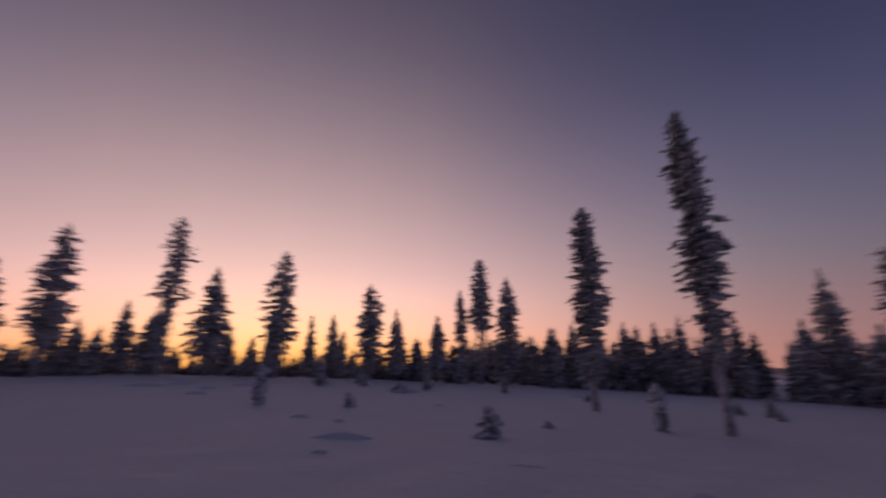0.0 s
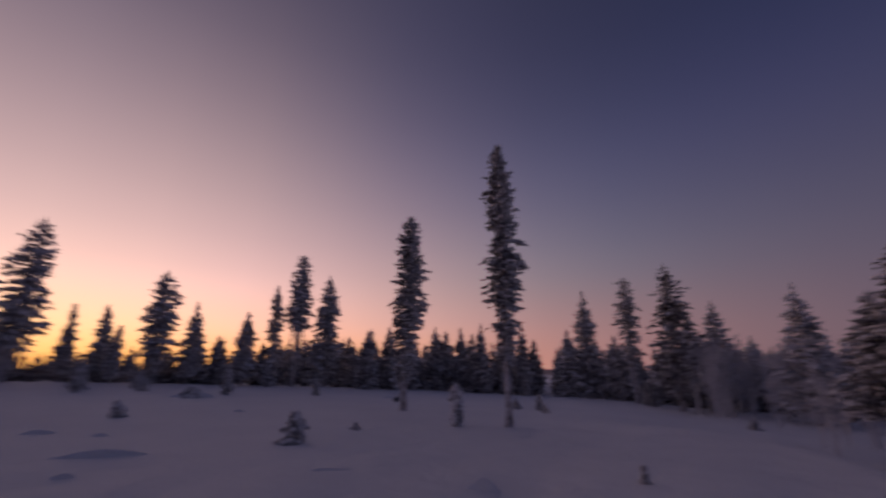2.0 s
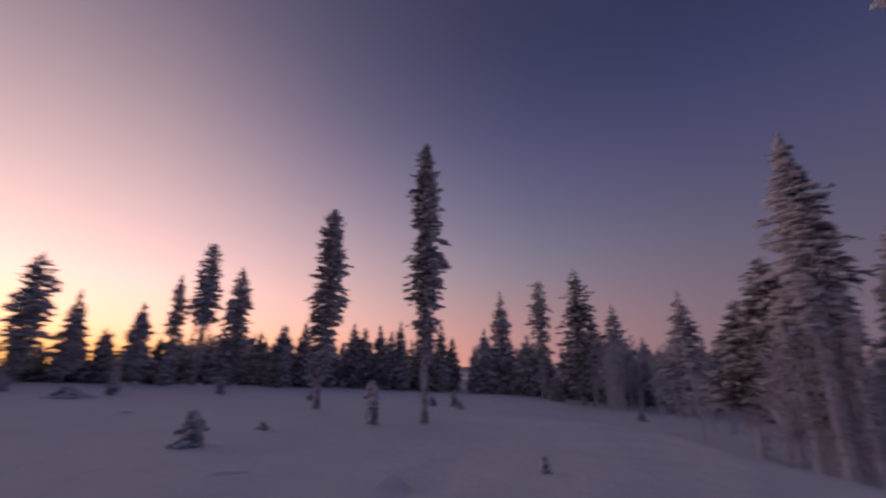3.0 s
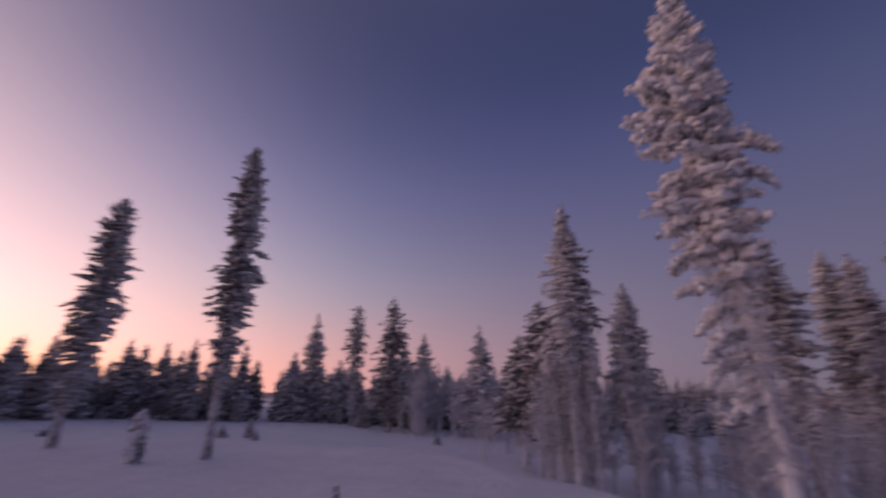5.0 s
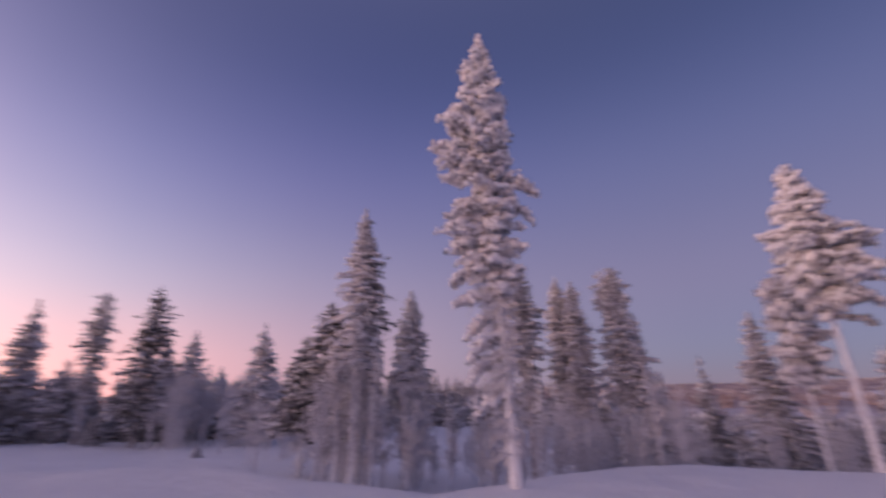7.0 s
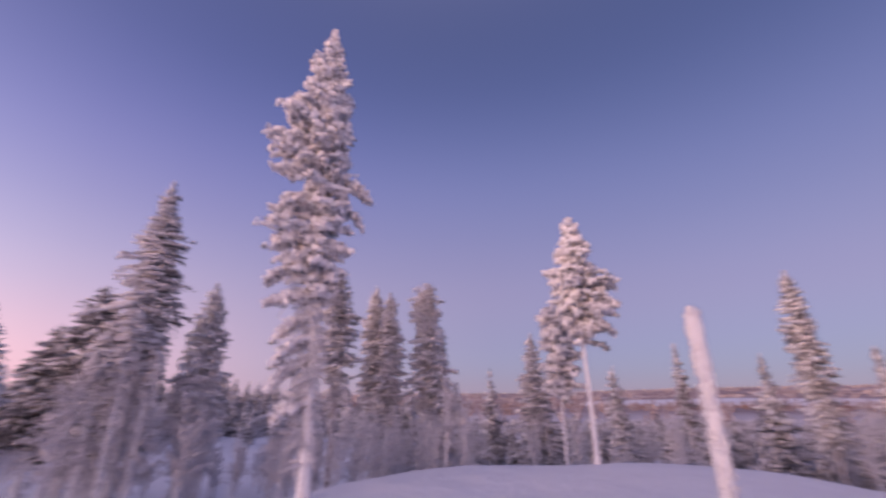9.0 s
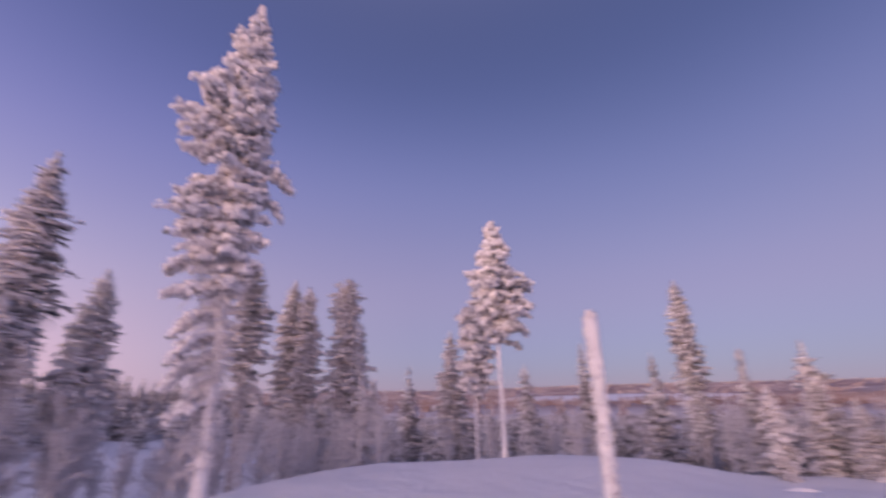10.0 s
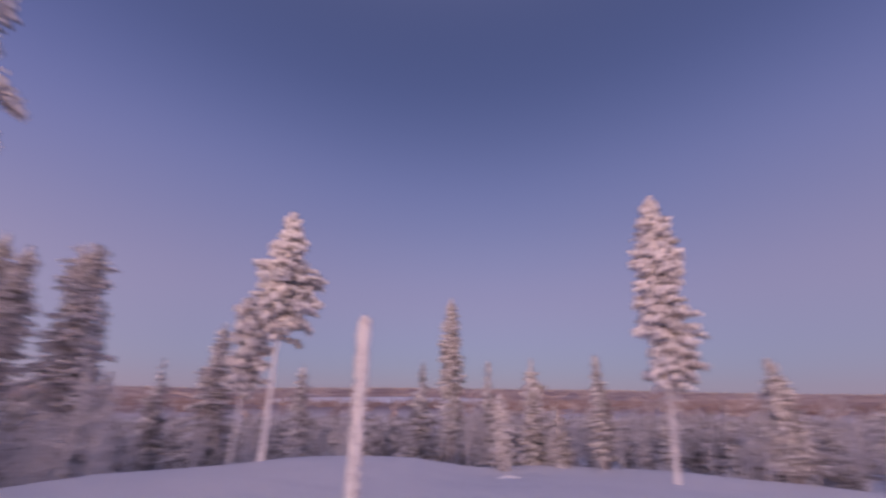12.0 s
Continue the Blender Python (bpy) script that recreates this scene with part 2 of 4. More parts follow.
# by heading: fall of the land outwards, where the near hump breaks off, and how far it drops behind the break
FALL_AT = (-180, -120, -70, -36, -17, 9, 37, 54, 66, 86, 100, 115, 141, 165, 180)
FALL = (-0.050, -0.01, 0.020, 0.033, 0.023, 0.006, -0.0135, -0.0203, -0.019, -0.020, -0.036, -0.060, -0.060, -0.060, -0.050)
BRIM_AT = (-180, -165, -120, 40, 54, 60, 64, 70, 78, 87, 94, 101, 115, 127, 141, 147, 154, 158, 165, 175, 180)
BRIM = (14.5, 14.5, 14.0, 16, 14.5, 13.8, 12.4, 10.2, 9.1, 8.4, 9.0, 9.9, 12.0, 12.2, 13.0, 12.6, 13.0, 13.6, 14.5, 14.5, 14.5)
BREAK_AT = (-180, -165, -120, 40, 54, 64, 75, 87, 101, 120, 141, 160, 180)
BREAK = (0.5, 0.5, 0.0, 0.0, 0.30, 0.50, 0.7, 0.8, 0.8, 0.9, 0.8, 0.5, 0.5)
HUMP_AT = (-180, -165, -120, 36, 52, 180)
HUMP = (1.0, 1.0, 0.0, 0.0, 1.0, 1.0)


def ground_height(x, y):
    """Height of the snow, for numbers or arrays."""
    x, y = np.asarray(x, float), np.asarray(y, float)
    r, a = np.hypot(x, y), np.degrees(np.arctan2(x, y))
    fall, brim = np.interp(a, FALL_AT, FALL), np.interp(a, BRIM_AT, BRIM)
    drop, hump = np.interp(a, BREAK_AT, BREAK), np.interp(a, HUMP_AT, HUMP)
    valley = smooth(80, 110, a) + smooth(-140, -170, a)
    reach = 35 + 75 * valley
    plain = fall * np.minimum(r, reach)
    behind = smooth(brim - 1.0, brim + 4.0, r) * (plain - drop)
    z = plain * (1 - hump) + behind * hump
    slump = smooth(146, 158, a) + smooth(-150, -165, a)
    z = z - slump * 0.32 * smooth(7.5, 12.5, r) * (1 - smooth(14, 20, r))
    # the valley floor and the fells on the skyline
    z = z + valley * (-9.0 * smooth(110, 700, r) + 24.0 * smooth(1200, 3600, r))
    z = z - (1 - valley) * 0.004 * np.clip(r - 60, 0, 700)
    z = z + smooth(900, 2500, r) * (7 * np.sin(np.radians(a * 5 + 40)) + 2 * np.sin(np.radians(a * 11)))
    near = 1 - 0.9 * smooth(10, 24, r)
    z = z + near * (0.035 * np.sin(0.9 * x + 0.4 * y + 1) * np.sin(0.7 * y - 0.3 * x) + 0.02 * np.sin(2.1 * x - 1.3 * y) * np.sin(1.7 * y + 0.5)) * smooth(2, 7, r)
    return z


def at(heading, dist):
    x, y = dist * math.sin(radians(heading)), dist * math.cos(radians(heading))
    return x, y, float(ground_height(x, y))


def mesh_from(name, verts, faces, mat, smooth_shade=True):
    """A mesh of one material from arrays; all faces have as many corners as the array has columns."""
    verts, faces = np.asarray(verts, np.float32), np.asarray(faces, np.int32)
    me = bpy.data.meshes.new(name)
    n, k = faces.shape
    me.vertices.add(len(verts))
    me.vertices.foreach_set("co", verts.ravel())
    me.loops.add(n * k)
    me.loops.foreach_set("vertex_index", faces.ravel())
    me.polygons.add(n)
    me.polygons.foreach_set("loop_start", np.arange(0, n * k, k, dtype=np.int32))
    me.polygons.foreach_set("use_smooth", np.full(n, smooth_shade))
    me.update(calc_edges=True)
    me.validate()
    me.materials.append(mat)
    return me


def make_ground():
    turns = 300
    rings = [0.3]
    while rings[-1] < 4600:
        rings.append(rings[-1] * 1.045 + 0.02)
    r, a = np.array(rings), np.radians(np.arange(turns) * 360 / turns)
    rr, aa = np.meshgrid(r, a, indexing="ij")
    x, y = (rr * np.sin(aa)).ravel(), (rr * np.cos(aa)).ravel()
    v = np.column_stack((x, y, ground_height(x, y)))
    i, j = np.meshgrid(np.arange(len(r) - 1), np.arange(turns), indexing="ij")
    k = (j + 1) % turns
    quads = np.column_stack([q.ravel() for q in (i * turns + j, i * turns + k, (i + 1) * turns + k, (i + 1) * turns + j)])
    me = mesh_from("ground", v, quads, SNOW)
    ob = new("ground", me)
    bm = bmesh.new()
    bm.from_mesh(me)
    bm.verts.ensure_lookup_table()
    bm.faces.new([bm.verts[q] for q in range(turns)][::-1])
    bm.normal_update()
    bm.to_mesh(me)
    bm.free()
    for p in me.polygons:
        p.use_smooth = True
    return tagged(ob, "pale wind-packed snow over a rolling fell", "snow ground", kind="structure")


ground = make_ground()


# ---- trees ----
# a clump starts from a kernel of eight faces, or of twenty where the rime is puffy
KERNEL_V = np.array(((1, 0, 0), (0, 1, 0), (-1, 0, 0), (0, -1, 0), (0, 0, 1), (0, 0, -1)), float) * 1.15
KERNEL_F = np.array(((0, 1, 4), (1, 2, 4), (2, 3, 4), (3, 0, 4), (1, 0, 5), (2, 1, 5), (3, 2, 5), (0, 3, 5)))


def round_kernel():
    bm = bmesh.new()
    bmesh.ops.create_icosphere(bm, subdivisions=1, radius=1.0)
    v = np.array([q.co for q in bm.verts])
    f = np.array([[q.index for q in p.verts] for p in bm.faces])
    bm.free()
    return v, f


ROUND_V, ROUND_F = round_kernel()


def lumps(rng, centre, size, turn, rough=0.35, pitch=None, puffy=False):
    """Many small uneven clumps: centres (n, 3), half sizes (n, 3), turns about z (n), pitches. Returns verts and faces."""
    kv, kf = (ROUND_V, ROUND_F) if puffy else (KERNEL_V, KERNEL_F)
    n, k = len(centre), len(kv)
    v = kv[None] * (1 + rough * rng.uniform(-1, 1, (n, k, 1))) * size[:, None, :]
    tip = (rng.uniform(-0.5, 0.5, n) if pitch is None else pitch)[:, None]
    x, z = v[..., 0] * np.cos(tip) - v[..., 2] * np.sin(tip), v[..., 0] * np.sin(tip) + v[..., 2] * np.cos(tip)
    c, s = np.cos(turn)[:, None], np.sin(turn)[:, None]
    v = np.stack((x * c - v[..., 1] * s, x * s + v[..., 1] * c, z), -1) + centre[:, None, :]
    f = kf[None] + (np.arange(n) * k)[:, None, None]
    return v.reshape(-1, 3), f.reshape(-1, 3)


def tube(points, radii, sides=9):
    """A tapered round bar along points."""
    points, radii = np.asarray(points, float), np.asarray(radii, float)
    a = np.arange(sides) * 2 * math.pi / sides
    ring = np.stack((np.cos(a), np.sin(a), 0 * a), -1)
    v = (points[:, None] + ring[None] * radii[:, None, None]).reshape(-1, 3)
    f = [(i * sides + j, i * sides + (j + 1) % sides, (i + 1) * sides + (j + 1) % sides, (i + 1) * sides + j)
         for i in range(len(points) - 1) for j in range(sides)]
    return v, np.array(f)


def rods(a, b, ra, rb):
    """Three-sided tapered twigs from points a to points b."""
    a, b = np.asarray(a, float), np.asarray(b, float)
    n = len(a)
    way = b - a
    way /= np.linalg.norm(way, axis=1, keepdims=True) + 1e-9
    side = np.cross(way, np.where(np.abs(way[:, 2:3]) < 0.8, np.array((0.0, 0.0, 1.0)), np.array((1.0, 0.0, 0.0))))
    side /= np.linalg.norm(side, axis=1, keepdims=True) + 1e-9
    up = np.cross(way, side)
    rings = []
    for p, r in ((a, ra), (b, rb)):
        r = np.broadcast_to(np.asarray(r, float), (n,))[:, None]
        rings += [p + r * (math.cos(w) * side + math.sin(w) * up) for w in (0.5, 2.594, 4.689)]
    v = np.stack(rings, 1).reshape(-1, 3)
    f = np.array(((0, 1, 4, 3), (1, 2, 5, 4), (2, 0, 3, 5)))[None] + (np.arange(n) * 6)[:, None, None]
    return v, f.reshape(-1, 4)


def part(name, me, parent, label=""):
    ob = new(name, me)
    ob.parent = parent
    return tagged(ob, label) if label else ob


CONE = ((0, 0.75), (0.08, 1.0), (0.3, 0.85), (0.6, 0.52), (0.85, 0.22), (1, 0.03))
BLOCK = ((0, 0.6), (0.06, 0.85), (0.25, 1.0), (0.5, 0.92), (0.7, 0.8), (0.86, 0.68), (0.95, 0.5), (1, 0.2))
PINE = ((0, 0.7), (0.1, 0.85), (0.3, 1.0), (0.45, 0.95), (0.62, 0.75), (0.8, 0.52), (0.92, 0.26), (1, 0.05))
TALL_PINE = ((0, 0.5), (0.12, 0.85), (0.3, 0.9), (0.38, 0.72), (0.46, 1.0), (0.58, 0.92), (0.68, 0.68), (0.76, 0.55), (0.84, 0.36), (0.92, 0.2), (0.97, 0.1), (1, 0.03))
EGG = ((0, 0.45), (0.15, 0.75), (0.4, 1.0), (0.6, 0.9), (0.8, 0.6), (0.93, 0.3), (1, 0.05))
SHAFT = ((0, 0.35), (0.12, 0.6), (0.3, 0.95), (0.42, 1.0), (0.52, 0.72), (0.64, 0.86), (0.78, 0.66), (0.9, 0.46), (1, 0.14))
SPIRE = ((0, 0.8), (0.15, 0.95), (0.35, 1.0), (0.55, 0.92), (0.72, 0.74), (0.86, 0.50), (0.95, 0.27), (1, 0.05))
TUFT = ((0, 0.5), (0.2, 0.9), (0.42, 1.0), (0.6, 0.72), (0.8, 0.45), (0.92, 0.24), (1, 0.04))
CLUB = ((0, 0.7), (0.12, 0.88), (0.35, 0.95), (0.62, 1.0), (0.76, 0.72), (0.89, 0.42), (1, 0.06))
LANCE = ((0, 0.7), (0.18, 0.95), (0.35, 0.9), (0.55, 0.66), (0.75, 0.40), (0.9, 0.18), (1, 0.03))
IMP = ((0, 0.85), (0.22, 0.75), (0.36, 0.45), (0.5, 1.0), (0.64, 0.45), (0.8, 0.42), (1, 0.2))
SLIM = ((0, 0.5), (0.2, 1.0), (0.6, 0.8), (0.85, 0.45), (1, 0.05))


WIND = radians(25)


def dead_twigs(rng, axis, low, high, radius, bias, per_metre):
    """Thin drooping twigs furred with rime, on the bare stem between two heights."""
    n = max(4, int((high - low) * per_metre))
    h = low + (high - low) * rng.uniform(0, 1, n) ** 0.8
    a = rng.uniform(0, 6.283, n)
    long = radius * rng.uniform(0.25, 0.95, n) * (0.45 + 0.55 * (h - low) / max(high - low, 0.1)) * (1 + bias[0] * np.cos(a) + bias[1] * np.sin(a))
    sag = rng.uniform(0.15, 0.95, n)
    out = np.stack((np.cos(a), np.sin(a)), -1)

    def on(u):
        p = axis(h).copy()
        p[:, :2] += out * (long * u * (1 - 0.3 * sag * u))[:, None]
        p[:, 2] = np.maximum(p[:, 2] + long * (0.12 * u - sag * u * u), 0.03)
        return p

    starts, ends, ra, rb = [], [], [], []
    stations = [on(u) for u in (0.0, 0.35, 0.7, 1.0)]
    for p, q, r0, r1 in zip(stations, stations[1:], (0.022, 0.018, 0.014), (0.018, 0.014, 0.008)):
        starts.append(p), ends.append(q), ra.append(np.full(n, r0)), rb.append(np.full(n, r1))
    for _ in range(5):
        u = rng.uniform(0.3, 1.0, n)
        p, w, l2 = on(u), rng.uniform(0, 6.283, n), long * rng.uniform(0.15, 0.42, n)
        q = p + np.stack((np.cos(w) * l2 * 0.7, np.sin(w) * l2 * 0.7, -l2 * rng.uniform(0.1, 1.1, n)), -1)
        q[:, 2] = np.maximum(q[:, 2], 0.02)
        starts.append(p), ends.append(q), ra.append(np.full(n, 0.015)), rb.append(np.full(n, 0.008))
    return rods(np.vstack(starts), np.vstack(ends), np.concatenate(ra), np.concatenate(rb))


def conifer(heading, dist, height, radius, bare=0.06, shape=CONE, frost=0.5, fine=0.06, droop=0.5, lean=(0.0, 0.0), gaps=0.25,
            stem=0.0, pale=False, dusted=False, hoary=False, most=0, wind=0.25, thick=1.0, full=1.0, bias=(0.0, 0.0), seed=1, whorl=0.0, twigs=0.0, windward=WIND,
            limbs=(), twiggy=30, name="spruce_tree", label="", group=""):
    """A spruce or pine with its snow: heading and distance of its foot, height and crown radius in metres, bare: share of the
    trunk with no crown, frost: share of rimed clumps (more on the windward side), fine: size of the clumps, whorl: height between
    tiers, twigs: height from which dead rimed twigs grow below the crown, limbs: single long branches (height, compass turn of
    the plan in degrees, length, rise, sag), twiggy: twigs to the metre."""
    rng = np.random.default_rng(seed)
    top = new(name)
    x, y, z = at(heading, dist)
    top.matrix_basis = pose(x, y, z - 0.05)
    stem = stem or 0.010 * height + 0.02
    lean = np.array(lean)
    puffy = thick > 1.2

    def axis(h):
        u = np.asarray(h) / height
        wob = 0.012 * height
        return np.stack((lean[0] * u + wob * np.sin(5 * u + seed) * u * (1 - u), lean[1] * u + wob * np.sin(4 * u + 2 * seed) * u * (1 - u), np.asarray(h) + 0 * u), -1)

    hs = np.linspace(0, height * 0.985, 18)
    v, f = tube(axis(hs), stem * (1 - hs / height) ** 0.8 * (1 + 0.08 * np.sin(hs * 9 + seed)) + 0.008 + stem * 0.5 * np.exp(-hs / 0.25))
    trunk = part("trunk", mesh_from("trunk", v, f, FROSTED if pale else BARK), top, "rime-coated trunk")

    def spray(h, a, long, rise, sag, chance):
        """One branch as a fan of twigs: centres, half sizes, turns, pitches and which clumps are rimed."""
        n = max(2, int(long / (0.85 * fine)))
        s = (np.arange(n) + rng.uniform(0.1, 0.9, n)) / n
        out, side, lift, yaw = long * s, rng.normal(0, 0.25 * fine, n), long * (rise * s - sag * s * s), np.zeros(n)
        m = int(long / (1.5 * fine)) if long > 2.5 * fine else 0
        if m:
            st, hand, ang = rng.uniform(0.2, 1.0, m), rng.choice((-1.0, 1.0), m), rng.uniform(0.45, 1.1, m)
            ln = (0.42 * long * (1.15 - st) + fine) * rng.uniform(0.6, 1.2, m)
            q = np.array((0.35, 0.7, 1.0))[None]
            hang = rng.uniform(0.0, 0.5, m)[:, None]
            out = np.append(out, (long * st[:, None] + (ln * np.cos(ang))[:, None] * q).ravel())
            side = np.append(side, ((hand * ln * np.sin(ang))[:, None] * q).ravel())
            lift = np.append(lift, ((long * (rise * st - sag * st * st))[:, None] - hang * ln[:, None] * q * q).ravel())
            yaw = np.append(yaw, np.repeat(hand * ang, 3))
        k = len(out)
        c = np.tile(axis(np.array([h])), (k, 1))
        c[:, 0] += out * math.cos(a) - side * math.sin(a)
        c[:, 1] += out * math.sin(a) + side * math.cos(a)
        c[:, 2] += lift + rng.normal(0, fine * (0.6 if puffy else 0.16), k)
        if puffy:
            c[:, :2] += rng.normal(0, fine * 0.5, (k, 2))
        c[:, 2] = np.clip(c[:, 2], 0.06, height * 0.995)
        slight = min(1.0, 0.5 + (height - h) / max(8 * fine, 0.12 * height))
        sz = slight * thick * fine * rng.uniform(0.6, 1.25, k) * (1.1 - 0.3 * np.clip(out / max(long, 0.01), 0, 1)) * rng.uniform(0.85, 1.2)
        form = np.array((1.1, 1.0, 1.25) if puffy else (1.7, 0.85, 0.6))
        rimed = rng.random(k) < chance + wind * math.cos(a - windward) + rng.normal(0, 0.14)
        slope = np.full(k, math.atan2(rise - sag, 1.0) * 0.6) + rng.normal(0, 0.25, k)
        return c, sz[:, None] * form, a + yaw + rng.normal(0, 0.25, k), slope, rimed

    base = bare * height
    tier = whorl or min(0.25, max(0.042 * height, 2.2 * fine))
    ux, uy = [p[0] for p in shape], [p[1] for p in shape]
    made = []
    patch = rng.uniform(-1, 1, (5, 64))
    h = base
    while h < height - 0.6 * fine:
        u = (h - base) / (height - base)
        wide = radius * np.interp(u, ux, uy)
        jut = wide * rng.uniform(1 - 0.45 * gaps, 1.12)
        count = max(3, int(round(rng.uniform(4.5, 7.0) * full)))
        a0 = rng.uniform(0, 6.28)
        rise, sag = 0.04 + 0.40 * u * u, 0.7 * droop * (1 - 0.55 * u)
        for b in range(count):
            a = a0 + b * 6.283 / count + rng.uniform(-0.35, 0.35)
            long = jut * rng.uniform(0.78, 1.12) * (1 + bias[0] * math.cos(a) + bias[1] * math.sin(a))
            long *= 1 + 0.75 * gaps * np.interp(h / (0.055 * height) % 63, np.arange(64), patch[int(a / 1.257) % 5])
            if rng.random() < gaps * 0.35:
                long *= 0.35
            made.append(spray(h + rng.uniform(-0.5, 0.5) * tier * (1.9 * (1 - u) if puffy else 1.5 * (1 - 0.6 * u) if whorl else 0.6), a, max(long, fine * 0.8), rise, sag * rng.uniform(0.5, 1.25), frost))
        for _ in range(max(2, int(round(4.5 * full)))):
            made.append(spray(h + rng.uniform(0.2, 0.9) * tier, rng.uniform(0, 6.28), max(wide * rng.uniform(0.3, 0.75), fine * 0.8), rise, sag * rng.uniform(0.6, 1.4), frost))
        h += tier * rng.uniform(0.75, 1.25) * (1 - 0.45 * u)
    # the leader at the very top
    hh = np.linspace(height - fine * 5, height, 8)
    made.append((axis(hh), np.stack([np.linspace(fine * 0.9, fine * 0.4, 8)] * 2 + [np.full(8, fine * 0.8)], -1), np.zeros(8), np.zeros(8), rng.random(8) < max(frost, 0.5)))
    c, sz, tu, pi, kd = [np.concatenate(q) for q in zip(*made)]
    # no more clumps than can be seen at that distance; fewer ones are larger
    most = most or (9000 if dist < 10 else 5000 if dist < 12.6 else 2500 if dist < 21 else 1100)
    if len(c) > most:
        pick = np.append(rng.permutation(len(c) - 8)[:most - 8], np.arange(len(c) - 8, len(c)))
        grow = 1 + ((len(c) / most) ** 0.36 - 1) * np.clip((height - c[pick][:, 2]) / (0.3 * height), 0, 1)[:, None]
        c, sz, tu, pi, kd = c[pick], sz[pick] * grow, tu[pick], pi[pick], kd[pick]
    needles = HOARY if hoary else DUSTED if dusted else NEEDLES

    def foliage(kind, words, parent, c, sz, tu, pi, kd):
        # needle sprays, and rime laid over the upper side of the chosen ones
        dark = ~kd | (rng.random(len(kd)) < 0.15)
        dark[:1] = True
        v, f = lumps(rng, c[dark], sz[dark] * np.array((1.1, 1.0, 0.75)), tu[dark], 0.45, pi[dark])
        ob = tagged(part(kind, mesh_from(kind, v, f, needles), parent, words), kind="stuff")
        if kd.any():
            over = c[kd].copy()
            over[:, 2] += sz[kd][:, 2] * 0.5
            v, f = lumps(rng, over, sz[kd] * 1.05, tu[kd], 0.3, pi[kd], puffy)
            tagged(part("snow_load", mesh_from("snow_load", v, f, RIME), ob, "white rime and snow"), kind="stuff")

    foliage("crown", "needle sprays dusted with rime" if dusted else "dark green needle sprays", top, c, sz, tu, pi, kd)
    for lh, turn, long, rise, sag in limbs:
        a = radians(90 - turn)
        pieces = [spray(lh + rng.uniform(-1, 1) * fine, a + rng.uniform(-0.16, 0.16), long * rng.uniform(0.8, 1.0), rise, sag, frost) for _ in range(3)]
        foliage("limb", "long branch heavy with rime", top, *[np.concatenate(q) for q in zip(*pieces)])
    if twigs:
        v, f = dead_twigs(rng, axis, twigs, base + 0.12 * height, radius, bias, twiggy)
        tagged(part("branchwork", mesh_from("branchwork", v, f, FURRED), trunk, "thin drooping twigs furred with rime"), kind="stuff")
    return tagged(top, label or "spruce laden with rime standing in snow", "tree", group)


def birch(heading, dist, height, seed=1, spread=0.28, stems=2, group="", label=""):
    """A thin mountain birch: a few stems with fine upright branches, all furred with rime."""
    rng = np.random.default_rng(seed)
    top = new("birch_tree")
    x, y, z = at(heading, dist)
    top.matrix_basis = pose(x, y, z - 0.05)
    starts, ends, ra, rb = [], [], [], []

    def twig(path, r0, r1):
        rr = np.linspace(r0, r1, len(path))
        starts.append(path[:-1]), ends.append(path[1:]), ra.append(rr[:-1]), rb.append(rr[1:])

    for k in range(stems):
        a, tilt = rng.uniform(0, 6.28), rng.uniform(0.02, 0.10) * height
        h = height * rng.uniform(0.75, 1.0)
        s = np.linspace(0, 1, 9)
        pts = np.stack((math.cos(a) * (tilt * s ** 1.5 + 0.06 * k) + 0.03 * np.sin(6 * s + k), math.sin(a) * (tilt * s ** 1.5 + 0.06 * k) + 0.03 * np.cos(5 * s), h * s), -1)
        v, f = tube(pts, 0.020 * (1 - s) + 0.009, 5)
        part("stem", mesh_from("stem", v, f, FURRED), top)
        for _ in range(int(26 * height / 3)):
            u = rng.uniform(0.25, 0.98)
            p = np.array([np.interp(u, s, pts[:, i]) for i in range(3)])
            b, long = rng.uniform(0, 6.28), spread * height * rng.uniform(0.35, 1.0) * (1.15 - 0.75 * u)
            q = np.linspace(0, 1, 3)
            sag = rng.uniform(-0.2, 0.6)
            br = p + np.stack((math.cos(b) * long * q * 0.7, math.sin(b) * long * q * 0.7, long * (0.8 * q - sag * q * q)), -1)
            twig(br, 0.021, 0.009)
            for _ in range(3):
                e = rng.uniform(0.3, 1.0)
                r0 = np.array([np.interp(e, q, br[:, i]) for i in range(3)])
                c2, l2 = rng.uniform(0, 6.28), long * rng.uniform(0.2, 0.45)
                twig(np.array((r0, r0 + np.array((math.cos(c2) * l2, math.sin(c2) * l2, l2 * rng.uniform(-0.4, 0.5))))), 0.015, 0.008)
    v, f = rods(np.vstack(starts), np.vstack(ends), np.concatenate(ra), np.concatenate(rb))
    tagged(part("branchwork", mesh_from("branchwork", v, f, FURRED), top, "fine branches furred with rime"), kind="stuff")
    return tagged(top, label or "thin birch furred with pale rime", "tree", group or "birches")


